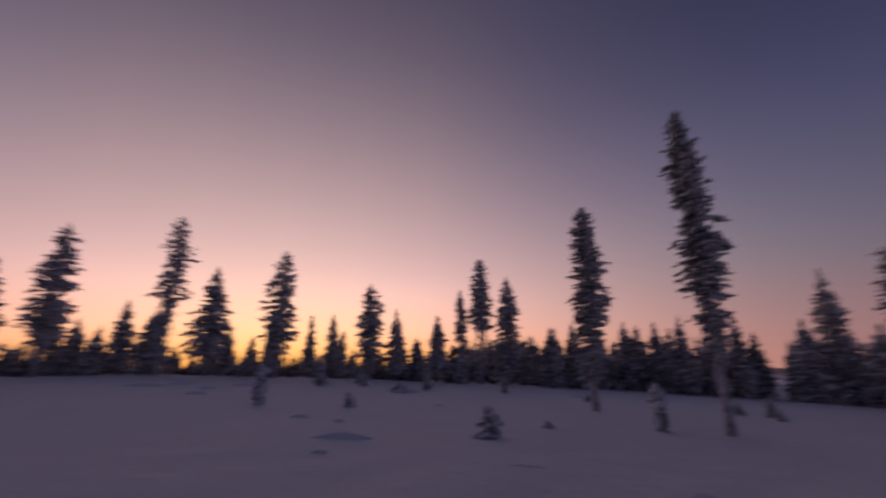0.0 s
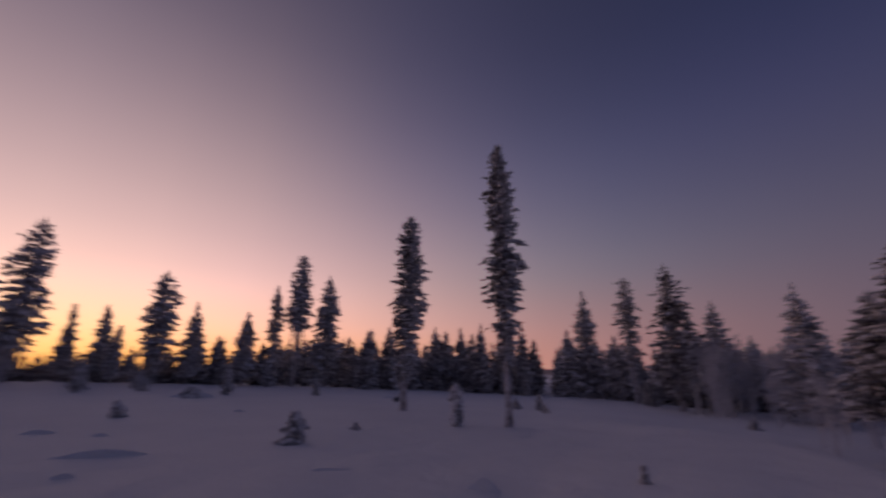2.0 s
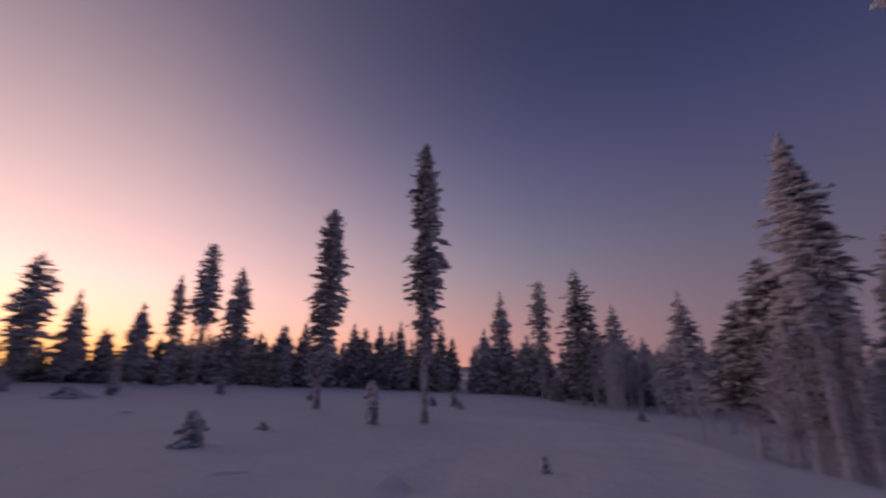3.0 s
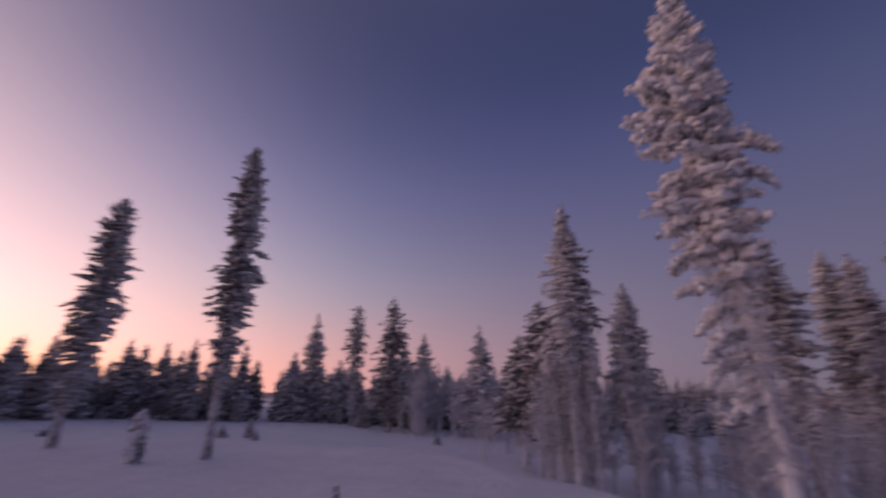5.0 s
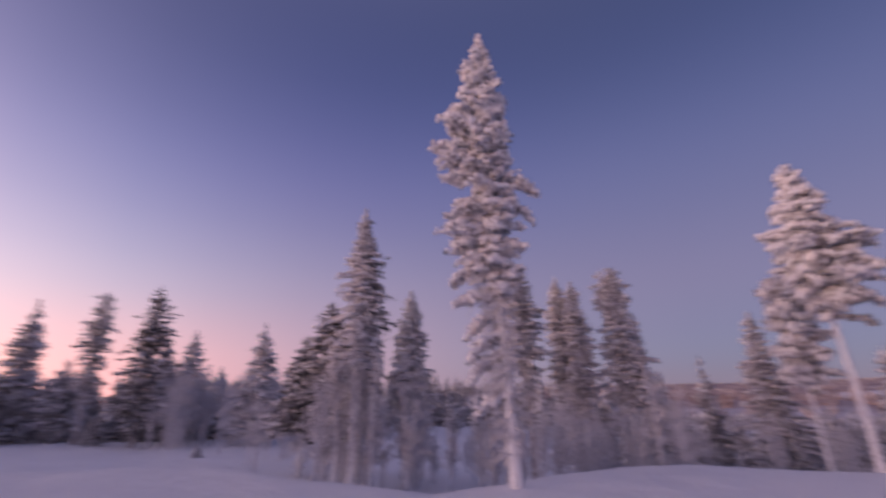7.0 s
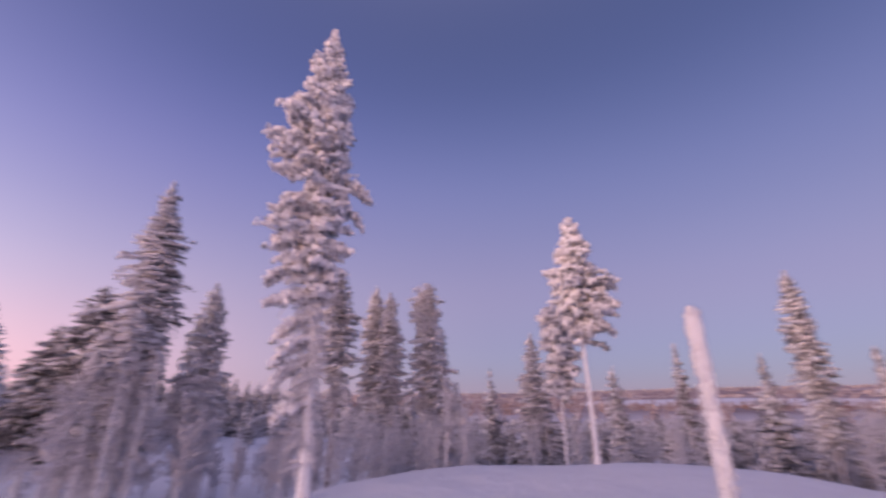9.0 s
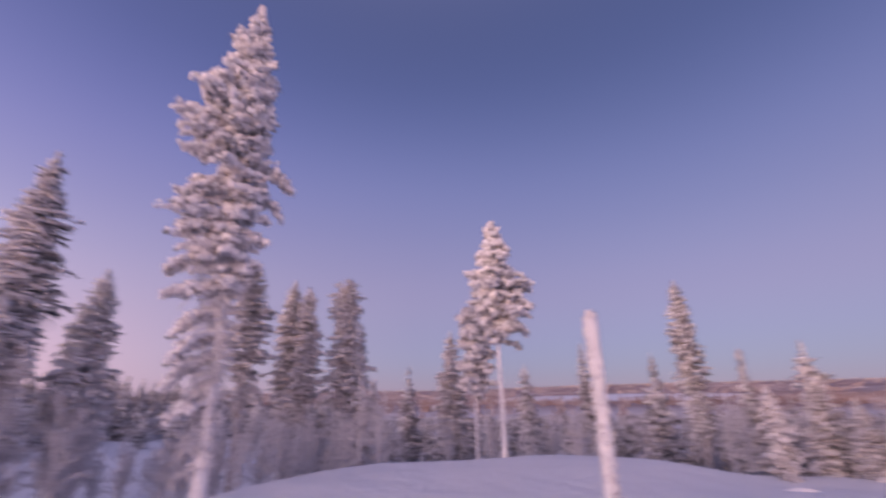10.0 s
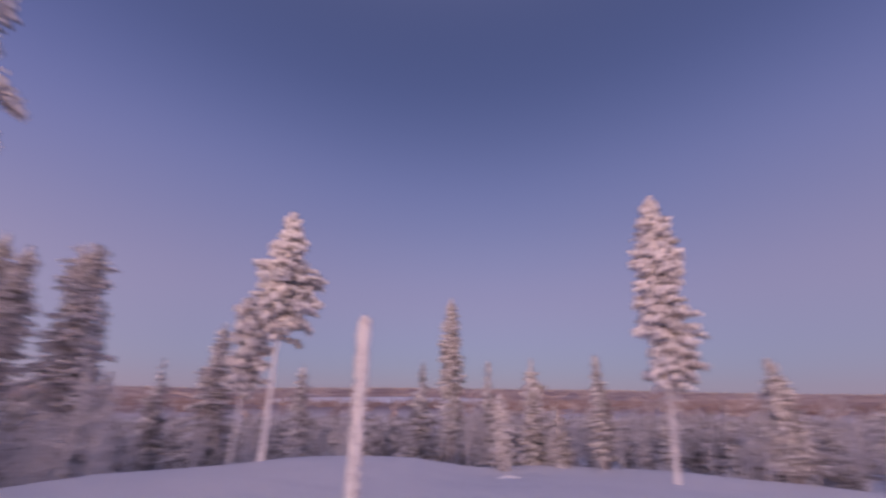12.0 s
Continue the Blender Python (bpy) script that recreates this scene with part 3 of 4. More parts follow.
# spruces of the open field, towards the afterglow
conifer(-43.5, 34.5, 9.45, 1.12, bare=0.2, shape=SLIM, fine=0.08, gaps=0.4, frost=0.42, wind=0.2, dusted=True, hoary=True, twigs=0.4, full=0.9, group='field spruces', label='dark spruce in the open field against the afterglow', seed=4)
conifer(-33.6, 34.0, 11.01, 1.12, bare=0.28, shape=SHAFT, fine=0.07, gaps=0.6, frost=0.42, wind=0.2, dusted=True, hoary=True, twigs=0.4, full=0.7, group='field spruces', label='dark spruce in the open field against the afterglow', seed=5)
conifer(-29.0, 34.8, 7.93, 1.64, bare=0.2, fine=0.089, gaps=0.3, frost=0.42, wind=0.2, dusted=True, hoary=True, twigs=0.4, full=0.9, group='field spruces', label='dark spruce in the open field against the afterglow', seed=6)
conifer(-34.4, 35.5, 4.41, 1.41, bare=0.12, fine=0.089, gaps=0.3, frost=0.42, wind=0.2, dusted=True, hoary=True, twigs=0.4, full=0.9, group='field spruces', label='dark spruce in the open field against the afterglow', seed=7)
conifer(-21.3, 34.0, 9.67, 1.51, bare=0.2, shape=SLIM, fine=0.076, gaps=0.5, frost=0.42, wind=0.2, dusted=True, hoary=True, twigs=0.4, full=0.9, group='field spruces', label='dark spruce in the open field against the afterglow', seed=8)
conifer(-9.9, 35.2, 7.78, 1.36, bare=0.2, shape=PINE, fine=0.08, gaps=0.45, frost=0.42, wind=0.2, dusted=True, hoary=True, twigs=0.4, full=0.9, group='field spruces', label='dark spruce in the open field against the afterglow', seed=9)
conifer(-6.4, 35.8, 5.83, 0.99, bare=0.12, fine=0.08, gaps=0.4, frost=0.42, wind=0.2, dusted=True, hoary=True, twigs=0.4, full=0.9, group='field spruces', label='dark spruce in the open field against the afterglow', seed=10)
conifer(-0.8, 35.0, 5.35, 1.17, bare=0.12, fine=0.089, frost=0.42, wind=0.2, dusted=True, hoary=True, twigs=0.4, full=0.9, group='field spruces', label='dark spruce in the open field against the afterglow', seed=11)
conifer(2.3, 36.0, 7.77, 0.65, bare=0.25, shape=SLIM, fine=0.08, gaps=0.4, frost=0.42, wind=0.2, dusted=True, hoary=True, twigs=0.4, full=0.9, group='field spruces', label='dark spruce in the open field against the afterglow', seed=12)
conifer(5.1, 35.0, 10.25, 0.99, bare=0.42, shape=BLOCK, fine=0.08, gaps=0.3, frost=0.42, wind=0.2, dusted=True, hoary=True, twigs=0.4, full=0.9, group='field spruces', label='dark spruce in the open field against the afterglow', seed=13)
conifer(8.7, 35.2, 8.80, 1.18, bare=0.2, shape=SLIM, fine=0.08, frost=0.42, wind=0.2, dusted=True, hoary=True, twigs=0.4, full=0.9, group='field spruces', label='dark spruce in the open field against the afterglow', seed=14)
conifer(-17.4, 36.0, 4.84, 0.57, bare=0.12, fine=0.089, gaps=0.4, frost=0.42, wind=0.2, dusted=True, hoary=True, twigs=0.4, full=0.9, group='field spruces', label='dark spruce in the open field against the afterglow', seed=15)
conifer(-14.5, 37.0, 4.66, 0.6, bare=0.12, fine=0.089, gaps=0.4, frost=0.42, wind=0.2, dusted=True, hoary=True, twigs=0.4, full=0.9, group='field spruces', label='dark spruce in the open field against the afterglow', seed=16)
conifer(-13.3, 35.0, 3.65, 0.53, bare=0.12, fine=0.089, gaps=0.4, frost=0.42, wind=0.2, dusted=True, hoary=True, twigs=0.4, full=0.9, group='field spruces', label='dark spruce in the open field against the afterglow', seed=17)
conifer(-24.2, 35.0, 2.80, 0.78, bare=0.12, fine=0.089, gaps=0.4, frost=0.42, wind=0.2, dusted=True, hoary=True, twigs=0.4, full=0.9, group='field spruces', label='dark spruce in the open field against the afterglow', seed=18)
conifer(-37.2, 35.8, 4.93, 1.02, bare=0.12, fine=0.097, gaps=0.4, frost=0.42, wind=0.2, dusted=True, hoary=True, twigs=0.4, full=0.9, group='field spruces', label='dark spruce in the open field against the afterglow', seed=19)
conifer(-14.7, 37.0, 5.15, 0.7, bare=0.12, fine=0.089, gaps=0.4, frost=0.42, wind=0.2, dusted=True, hoary=True, twigs=0.4, full=0.9, group='field spruces', label='dark spruce in the open field against the afterglow', seed=20)
conifer(-48.0, 34.2, 6.72, 1.14, bare=0.2, fine=0.089, gaps=0.4, frost=0.42, wind=0.2, dusted=True, hoary=True, twigs=0.4, full=0.9, group='field spruces', label='dark spruce in the open field against the afterglow', seed=21)
# the two tall dark spruces
conifer(19.0, 18.0, 8.37, 0.80, bare=0.14, shape=SHAFT, fine=0.046, gaps=0.45, full=1.2, frost=0.42, wind=0.4, windward=radians(-25), dusted=True, droop=0.35, whorl=0.16, most=7000, stem=0.11, twigs=0.9, group='tall field spruces', label='tall columnar spruce plastered with grey rime', seed=23, lean=(0.16, -0.05), limbs=((4.5, 109, 0.95, 0.1, 0.3), (4.5, -71, 0.9, 0.1, 0.4), (4.9, 100, 0.8, 0.1, 0.5)))
conifer(32.6, 14.0, 9.81, 0.66, bare=0.2, shape=SHAFT, fine=0.04, gaps=0.5, full=1.25, frost=0.36, wind=0.5, windward=radians(-35), dusted=True, droop=0.4, thick=1.1, whorl=0.16, most=7000, twigs=1.2, stem=0.1, group='tall field spruces', label='tall dark columnar spruce with rime on its windward side', seed=24, lean=(-0.03, 0.02), limbs=((6.1, 123, 0.85, 0.1, 0.35), (5.6, 120, 0.8, 0.0, 0.7), (7.9, -57, 0.62, 0.1, 0.1), (4.05, -57, 0.8, 0.1, 0.2), (9.0, 123, 0.3, 0.2, 0.1)))
# spruces along the far edge of the field
conifer(40.4, 36.0, 5.20, 1.16, fine=0.074, frost=0.45, group='field edge spruces', dusted=True, hoary=True, label='spruce at the far edge of the snowfield', full=1.3, seed=26)
conifer(42.7, 37.0, 8.56, 1.44, fine=0.074, shape=CONE, frost=0.45, group='field edge spruces', dusted=True, hoary=True, label='spruce at the far edge of the snowfield', full=1.3, seed=27)
conifer(46.1, 36.0, 3.82, 1.26, fine=0.074, shape=BLOCK, frost=0.45, group='field edge spruces', dusted=True, hoary=True, label='spruce at the far edge of the snowfield', full=1.3, seed=28)
conifer(39.0, 38.0, 3.77, 0.67, fine=0.074, frost=0.45, group='field edge spruces', dusted=True, hoary=True, label='spruce at the far edge of the snowfield', full=1.3, seed=29)
conifer(47.9, 33.0, 8.80, 0.83, fine=0.063, bare=0.35, shape=BLOCK, twigs=1.0, frost=0.4, group='field edge spruces', dusted=True, hoary=True, label='spruce at the far edge of the snowfield', full=1.0, gaps=0.5, seed=30)
conifer(49.2, 32.0, 1.61, 0.69, fine=0.07, frost=0.12, group='field edge spruces', dusted=True, hoary=True, label='spruce at the far edge of the snowfield', full=1.0, gaps=0.5, seed=31)
conifer(52.6, 30.0, 9.13, 1.56, fine=0.063, bare=0.1, shape=SLIM, frost=0.25, group='field edge spruces', dusted=True, label='spruce at the far edge of the snowfield', full=1.0, hoary=False, gaps=0.5, seed=32)
conifer(54.3, 36.0, 6.83, 1.44, fine=0.074, frost=0.6, group='field edge spruces', dusted=True, label='spruce at the far edge of the snowfield', full=1.0, hoary=True, seed=33)
conifer(56.9, 34.0, 7.18, 1.51, fine=0.067, bare=0.15, frost=0.6, group='field edge spruces', dusted=True, label='spruce at the far edge of the snowfield', full=1.0, hoary=True, seed=34)
conifer(64.4, 28.0, 6.98, 1.57, fine=0.063, bare=0.1, frost=0.6, group='field edge spruces', dusted=True, label='spruce at the far edge of the snowfield', full=1.0, hoary=True, seed=35)
conifer(14.1, 34.0, 4.44, 0.96, fine=0.074, frost=0.35, group='field edge spruces', dusted=True, label='spruce at the far edge of the snowfield', full=1.0, hoary=False, seed=36)
conifer(26.5, 36.0, 5.18, 0.96, fine=0.074, frost=0.35, group='field edge spruces', dusted=True, label='spruce at the far edge of the snowfield', full=1.0, hoary=False, seed=37)
conifer(23.1, 37.0, 5.30, 1.23, fine=0.074, frost=0.35, group='field edge spruces', dusted=True, label='spruce at the far edge of the snowfield', full=1.0, hoary=False, seed=38)
conifer(29.2, 35.0, 5.54, 0.94, fine=0.074, frost=0.35, group='field edge spruces', dusted=True, label='spruce at the far edge of the snowfield', full=1.0, hoary=False, seed=39)
conifer(36.1, 37.0, 4.46, 0.88, fine=0.074, frost=0.35, group='field edge spruces', dusted=True, label='spruce at the far edge of the snowfield', full=1.0, hoary=False, seed=40)
conifer(16.9, 36.0, 4.96, 1.03, fine=0.074, frost=0.35, group='field edge spruces', dusted=True, label='spruce at the far edge of the snowfield', full=1.0, hoary=False, seed=41)
conifer(34.6, 36.0, 5.55, 1.06, fine=0.074, frost=0.35, group='field edge spruces', dusted=True, label='spruce at the far edge of the snowfield', full=1.0, hoary=False, seed=42)
conifer(-3.7, 36.0, 3.51, 0.86, fine=0.074, frost=0.35, group='field edge spruces', dusted=True, label='spruce at the far edge of the snowfield', full=1.0, hoary=False, seed=43)
conifer(1.3, 36.0, 3.17, 0.83, fine=0.074, frost=0.35, group='field edge spruces', dusted=True, label='spruce at the far edge of the snowfield', full=1.0, hoary=False, seed=44)
# the rimed clump behind the brim
conifer(77.0, 12.5, 8.20, 0.96, shape=LANCE, bare=0.42, twigs=0.15, pale=True, stem=0.1, fine=0.043, gaps=0.5, windward=(2.5), wind=0.5, frost=0.72, dusted=True, hoary=False, whorl=0.17, droop=0.65, full=1.15, group='clump behind the brim', label='rime-streaked spruce behind the brim of the slope', seed=46)
conifer(83.5, 14.0, 5.98, 0.95, bare=0.38, twigs=0.15, pale=True, stem=0.09, fine=0.045, gaps=0.4, shape=LANCE, windward=(2.5), wind=0.45, frost=0.62, dusted=True, hoary=True, whorl=0.17, droop=0.65, full=1.15, group='clump behind the brim', label='rime-streaked spruce behind the brim of the slope', seed=47)
conifer(72.9, 14.5, 5.60, 1.01, bare=0.32, twigs=0.15, pale=True, fine=0.046, shape=SLIM, frost=0.32, dusted=True, hoary=False, whorl=0.17, droop=0.65, full=1.15, group='clump behind the brim', label='rime-streaked spruce behind the brim of the slope', seed=48)
conifer(70.0, 16.0, 4.57, 1.19, bare=0.32, twigs=0.15, pale=True, fine=0.05, frost=0.32, dusted=True, hoary=False, whorl=0.17, droop=0.65, full=1.15, group='clump behind the brim', label='rime-streaked spruce behind the brim of the slope', seed=49)
conifer(75.9, 13.0, 4.01, 0.71, bare=0.32, twigs=0.15, pale=True, fine=0.046, shape=SLIM, frost=0.7, dusted=True, hoary=True, whorl=0.17, droop=0.65, full=1.15, group='clump behind the brim', label='rime-streaked spruce behind the brim of the slope', seed=52)
STEM = dict(bare=0.72, twigs=0.1, twiggy=55, shape=SLIM, pale=True, fine=0.04, frost=0.95, wind=0.0, dusted=True, hoary=True, droop=1.0, gaps=0.6,
            group='slender stems behind the brim', label='slender dead spruce stem hung with white rime')
conifer(74.3, 12.0, 3.9, 0.42, stem=0.06, seed=81, **STEM)
conifer(76.3, 11.8, 4.3, 0.45, stem=0.065, seed=82, **STEM)
conifer(78.6, 12.0, 4.0, 0.40, stem=0.06, seed=83, **STEM)
conifer(82.6, 12.9, 3.7, 0.40, stem=0.055, seed=84, **STEM)
# the tall rimed pine and the spruces close behind it
conifer(96.8, 8.2, 10.0, 0.78, bare=0.33, twiggy=80, shape=TALL_PINE, fine=0.036, frost=0.92, wind=0.08, gaps=0.45, droop=0.4, thick=1.25, full=0.7, most=9500, stem=0.085, pale=True, dusted=True, hoary=True, twigs=0.4, bias=(0.0, 0.25), seed=91, whorl=0.15, name='pine_tree', label='tall pine thick with white rime on a bare pale trunk', lean=(0.01, 0.14),
        limbs=((8.33, 5, 0.46, 0.05, 0), (7.01, 5, 0.71, 0.1, 0.15), (6.61, 8, 0.66, 0.1, 0.15), (6.10, 5, 1.05, 0.05, 0.15), (6.06, 183, 1.00, -0.1, 0.5), (5.42, 185, 0.91, 0, 0.7), (5.38, 5, 1.00, 0.1, 0.4), (4.79, 12, 0.96, 0, 0.6), (4.06, 5, 1.00, 0, 0.5), (3.42, 0, 0.91, 0, 0.15), (2.96, 8, 0.77, -0.1, 0.5), (2.60, 350, 0.68, -0.1, 0.6), (2.24, 15, 0.73, -0.2, 0.5), (1.50, 5, 0.59, -0.2, 0.3)))
conifer(98.5, 13.0, 6.59, 0.66, bare=0.44, twigs=1.8, fine=0.046, gaps=0.5, shape=EGG, frost=0.55, dusted=True, whorl=0.17, droop=0.6, hoary=True, full=1.2, group='spruces behind the tall pine', label='rimed spruce standing close behind the tall pine', seed=55)
conifer(103.2, 16.0, 7.08, 0.62, bare=0.34, twigs=0.3, pale=True, gaps=0.4, fine=0.05, shape=SLIM, frost=0.50, dusted=True, whorl=0.17, droop=0.6, hoary=True, full=1.2, group='spruces behind the tall pine', label='rimed spruce standing close behind the tall pine', seed=56)
conifer(105.1, 15.5, 6.78, 0.64, bare=0.34, twigs=0.3, pale=True, gaps=0.4, fine=0.05, shape=SLIM, frost=0.70, dusted=True, whorl=0.17, droop=0.6, hoary=True, full=1.2, group='spruces behind the tall pine', label='rimed spruce standing close behind the tall pine', seed=57)
conifer(110.1, 16.0, 7.43, 0.76, bare=0.34, twigs=0.3, pale=True, gaps=0.6, fine=0.05, shape=BLOCK, frost=0.70, dusted=True, whorl=0.17, droop=0.6, hoary=True, full=1.2, group='spruces behind the tall pine', label='rimed spruce standing close behind the tall pine', seed=58)
conifer(112.1, 17.0, 5.89, 0.63, bare=0.05, fine=0.05, frost=0.65, dusted=True, droop=0.9, hoary=True, full=1.2, group='spruces behind the tall pine', label='rimed spruce standing close behind the tall pine', seed=59)
conifer(113.7, 19.0, 4.08, 0.55, bare=0.05, fine=0.059, frost=0.75, dusted=True, droop=0.9, hoary=True, full=1.2, group='spruces behind the tall pine', label='rimed spruce standing close behind the tall pine', seed=61)
# trees over the valley
conifer(130.6, 11.7, 6.33, 0.82, bare=0.47, shape=TUFT, fine=0.043, droop=0.6, gaps=0.65, seed=778, bias=(-0.15, -0.2), stem=0.055, pale=True, full=0.8, thick=1.25, whorl=0.14, most=5000, name='pine_tree', frost=0.68, wind=0.2, dusted=True, hoary=True, group='trees over the valley', label='rimed pine with a bare pale trunk at the brim', lean=(0.0, 0.0), limbs=((4.75, 38, 0.85, 0.1, 0.1), (4.5, 218, 1.0, 0.0, 0.25), (4.0, 218, 1.0, 0.0, 0.3), (3.5, 216, 0.85, -0.1, 0.5)))
conifer(127.1, 13.5, 4.90, 0.55, bare=0.48, shape=BLOCK, fine=0.046, droop=0.6, gaps=0.4, thick=1.25, stem=0.035, pale=True, frost=0.8, wind=0.35, dusted=True, hoary=True, group='trees over the valley', label='rimed spruce at the brim over the valley', seed=64)
conifer(123.6, 20.0, 6.27, 1.28, bare=0.05, fine=0.063, frost=0.55, wind=0.35, dusted=True, group='trees over the valley', label='rimed spruce at the brim over the valley', hoary=True, seed=65)
conifer(140.1, 24.0, 6.05, 0.60, bare=0.12, twigs=0.1, fine=0.06, frost=0.55, wind=0.35, dusted=True, group='trees over the valley', label='rimed spruce at the brim over the valley', seed=66)
conifer(152.0, 17.0, 6.90, 0.45, bare=0.28, shape=SPIRE, fine=0.05, full=1.3, droop=0.4, twigs=0.2, whorl=0.18, frost=0.5, wind=0.35, dusted=True, hoary=True, group='trees over the valley', label='rimed spruce at the brim over the valley', seed=67)
conifer(156.9, 15.5, 3.83, 0.40, bare=0.05, most=1500, fine=0.045, frost=0.42, wind=0.35, dusted=True, hoary=True, group='trees over the valley', label='rimed spruce at the brim over the valley', seed=68)
conifer(162.3, 14.0, 2.11, 0.40, bare=0.05, most=1500, fine=0.045, frost=0.42, wind=0.35, dusted=True, hoary=True, group='trees over the valley', label='rimed spruce at the brim over the valley', seed=69)
conifer(165.2, 13.5, 1.46, 0.32, bare=0.05, most=1500, fine=0.045, frost=0.42, wind=0.35, dusted=True, hoary=True, group='trees over the valley', label='rimed spruce at the brim over the valley', seed=70)
conifer(170.2, 13.5, 2.97, 0.40, bare=0.12, twigs=0.1, most=1500, fine=0.045, frost=0.42, wind=0.35, dusted=True, hoary=True, group='trees over the valley', label='rimed spruce at the brim over the valley', seed=71)
conifer(177.3, 12.0, 6.93, 0.62, bare=0.31, twigs=0.7, bias=(-0.08, 0.0), shape=CLUB, fine=0.042, gaps=0.6, droop=0.4, full=0.95, thick=1.25, whorl=0.13, most=5500, stem=0.055, pale=True, frost=0.68, wind=0.35, dusted=True, hoary=True, group='trees over the valley', label='rimed spruce at the brim over the valley', seed=72, lean=(-0.35, -0.02), limbs=((5.6, 266, 0.55, 0.1, 0.1), (5.15, 266, 0.62, 0.1, 0.1), (5.1, 86, 0.6, 0.1, 0.1), (2.6, 266, 0.75, 0.0, 0.1)))
conifer(-172.4, 14.5, 2.82, 0.55, bare=0.12, twigs=0.1, most=1500, fine=0.045, frost=0.42, wind=0.35, dusted=True, hoary=True, group='trees over the valley', label='rimed spruce at the brim over the valley', seed=73)
conifer(-172.9, 14.5, 2.95, 0.5, bare=0.12, twigs=0.1, most=1500, fine=0.045, frost=0.42, wind=0.35, dusted=True, hoary=True, group='trees over the valley', label='rimed spruce at the brim over the valley', seed=74)
conifer(162.0, 14.0, 2.19, 0.43, bare=0.05, most=1500, fine=0.045, frost=0.42, wind=0.35, dusted=True, hoary=True, group='trees over the valley', label='rimed spruce at the brim over the valley', seed=75)
conifer(164.9, 13.8, 1.60, 0.40, bare=0.05, most=1500, fine=0.045, frost=0.42, wind=0.35, dusted=True, hoary=True, group='trees over the valley', label='rimed spruce at the brim over the valley', seed=76)
conifer(158.6, 12.5, 1.85, 0.30, bare=0.0, fine=0.045, droop=1.0, shape=SLIM, gaps=0.7, name='sapling', frost=0.95, wind=0.0, dusted=True, group='trees over the valley', label='bent sapling buried in bright snow', seed=77)


# ---- young trees and drifts in the snowfield ----
def snow_mound(heading, dist, length, width, height, seed=1, turn=0.0, name="snow_drift", label="low wind-shaped drift in the snowfield", lee=0.3):
    rng = np.random.default_rng(seed)
    x, y, z = at(heading, dist)
    n, m = 22, 9
    a, r = np.meshgrid(np.arange(n) * 2 * math.pi / n, np.linspace(0, 1, m), indexing="xy")
    edge = 1 + 0.18 * np.sin(2 * a + seed) + 0.1 * np.sin(3 * a + 2 * seed)
    px, py = length / 2 * r * edge * np.cos(a), width / 2 * r * edge * np.sin(a)
    py = np.where(py < 0, py * lee, py)
    hz = 1.15 * height * (1 - r ** 2) ** 1.3 * (1 + 0.2 * np.sin(3 * px / length + seed)) - 0.05
    c, s = math.cos(turn - radians(heading)), math.sin(turn - radians(heading))
    gx, gy = px * c - py * s, px * s + py * c
    v = np.stack((gx, gy, hz + ground_height(x + gx, y + gy) - z), -1).reshape(-1, 3)
    i, j = np.meshgrid(np.arange(m - 1), np.arange(n), indexing="ij")
    k = (j + 1) % n
    f = np.column_stack([q.ravel() for q in (i * n + j, (i + 1) * n + j, (i + 1) * n + k, i * n + k)])
    ob = new(name, mesh_from(name, v, f, SNOW))
    ob.matrix_basis = pose(x, y, z)
    return tagged(ob, label, "snow drift", "drifts in the snowfield")


YOUNG = dict(most=420, hoary=True, name="young_spruce", group="young spruces", label="young spruce buried in rime in the snowfield")
conifer(5.9, 10.3, 0.69, 0.34, fine=0.032, shape=IMP, thick=1.25, whorl=0.07, gaps=0.6, frost=0.35, dusted=True, droop=0.9, bare=0.0, seed=401, **YOUNG)
conifer(-22.7, 16.1, 1.3, 0.2, fine=0.035, frost=0.5, dusted=True, droop=0.9, bare=0.0, seed=402, shape=BLOCK, thick=1.25, whorl=0.08, **YOUNG)
conifer(-15.7, 26.0, 1.12, 0.29, fine=0.035, frost=0.5, dusted=True, droop=0.9, bare=0.0, seed=403, shape=SLIM, **YOUNG)
conifer(-2.1, 24.8, 1.57, 0.24, fine=0.035, frost=0.5, dusted=True, droop=0.9, bare=0.0, seed=404, shape=SLIM, **YOUNG)
conifer(8.0, 25.4, 0.96, 0.22, fine=0.035, frost=0.5, dusted=True, droop=0.9, bare=0.0, seed=405, shape=SLIM, **YOUNG)
conifer(18.2, 22.5, 0.40, 0.28, fine=0.035, frost=0.5, dusted=True, droop=0.9, bare=0.0, seed=406, **YOUNG)
conifer(25.9, 13.7, 1.25, 0.16, fine=0.035, frost=0.55, dusted=True, droop=0.9, bare=0.0, seed=407, shape=BLOCK, thick=1.25, whorl=0.08, **YOUNG)
conifer(-11.7, 15.2, 0.50, 0.24, fine=0.035, frost=0.5, dusted=True, droop=0.9, bare=0.0, seed=408, gaps=0.8, shape=IMP, thick=1.25, whorl=0.07, lean=(-0.15, 0.0), **YOUNG)
conifer(-10.3, 27.1, 0.75, 0.23, fine=0.035, frost=0.5, dusted=True, droop=0.9, bare=0.0, seed=409, **YOUNG)
conifer(13.1, 12.1, 0.22, 0.16, fine=0.035, frost=0.5, dusted=True, droop=0.9, bare=0.0, seed=410, **YOUNG)
conifer(21.9, 36.1, 0.64, 0.35, fine=0.035, frost=0.5, dusted=True, droop=0.9, bare=0.0, seed=411, **YOUNG)
conifer(36.4, 21.3, 0.81, 0.21, fine=0.035, frost=0.5, dusted=True, droop=0.9, bare=0.0, seed=412, **YOUNG)
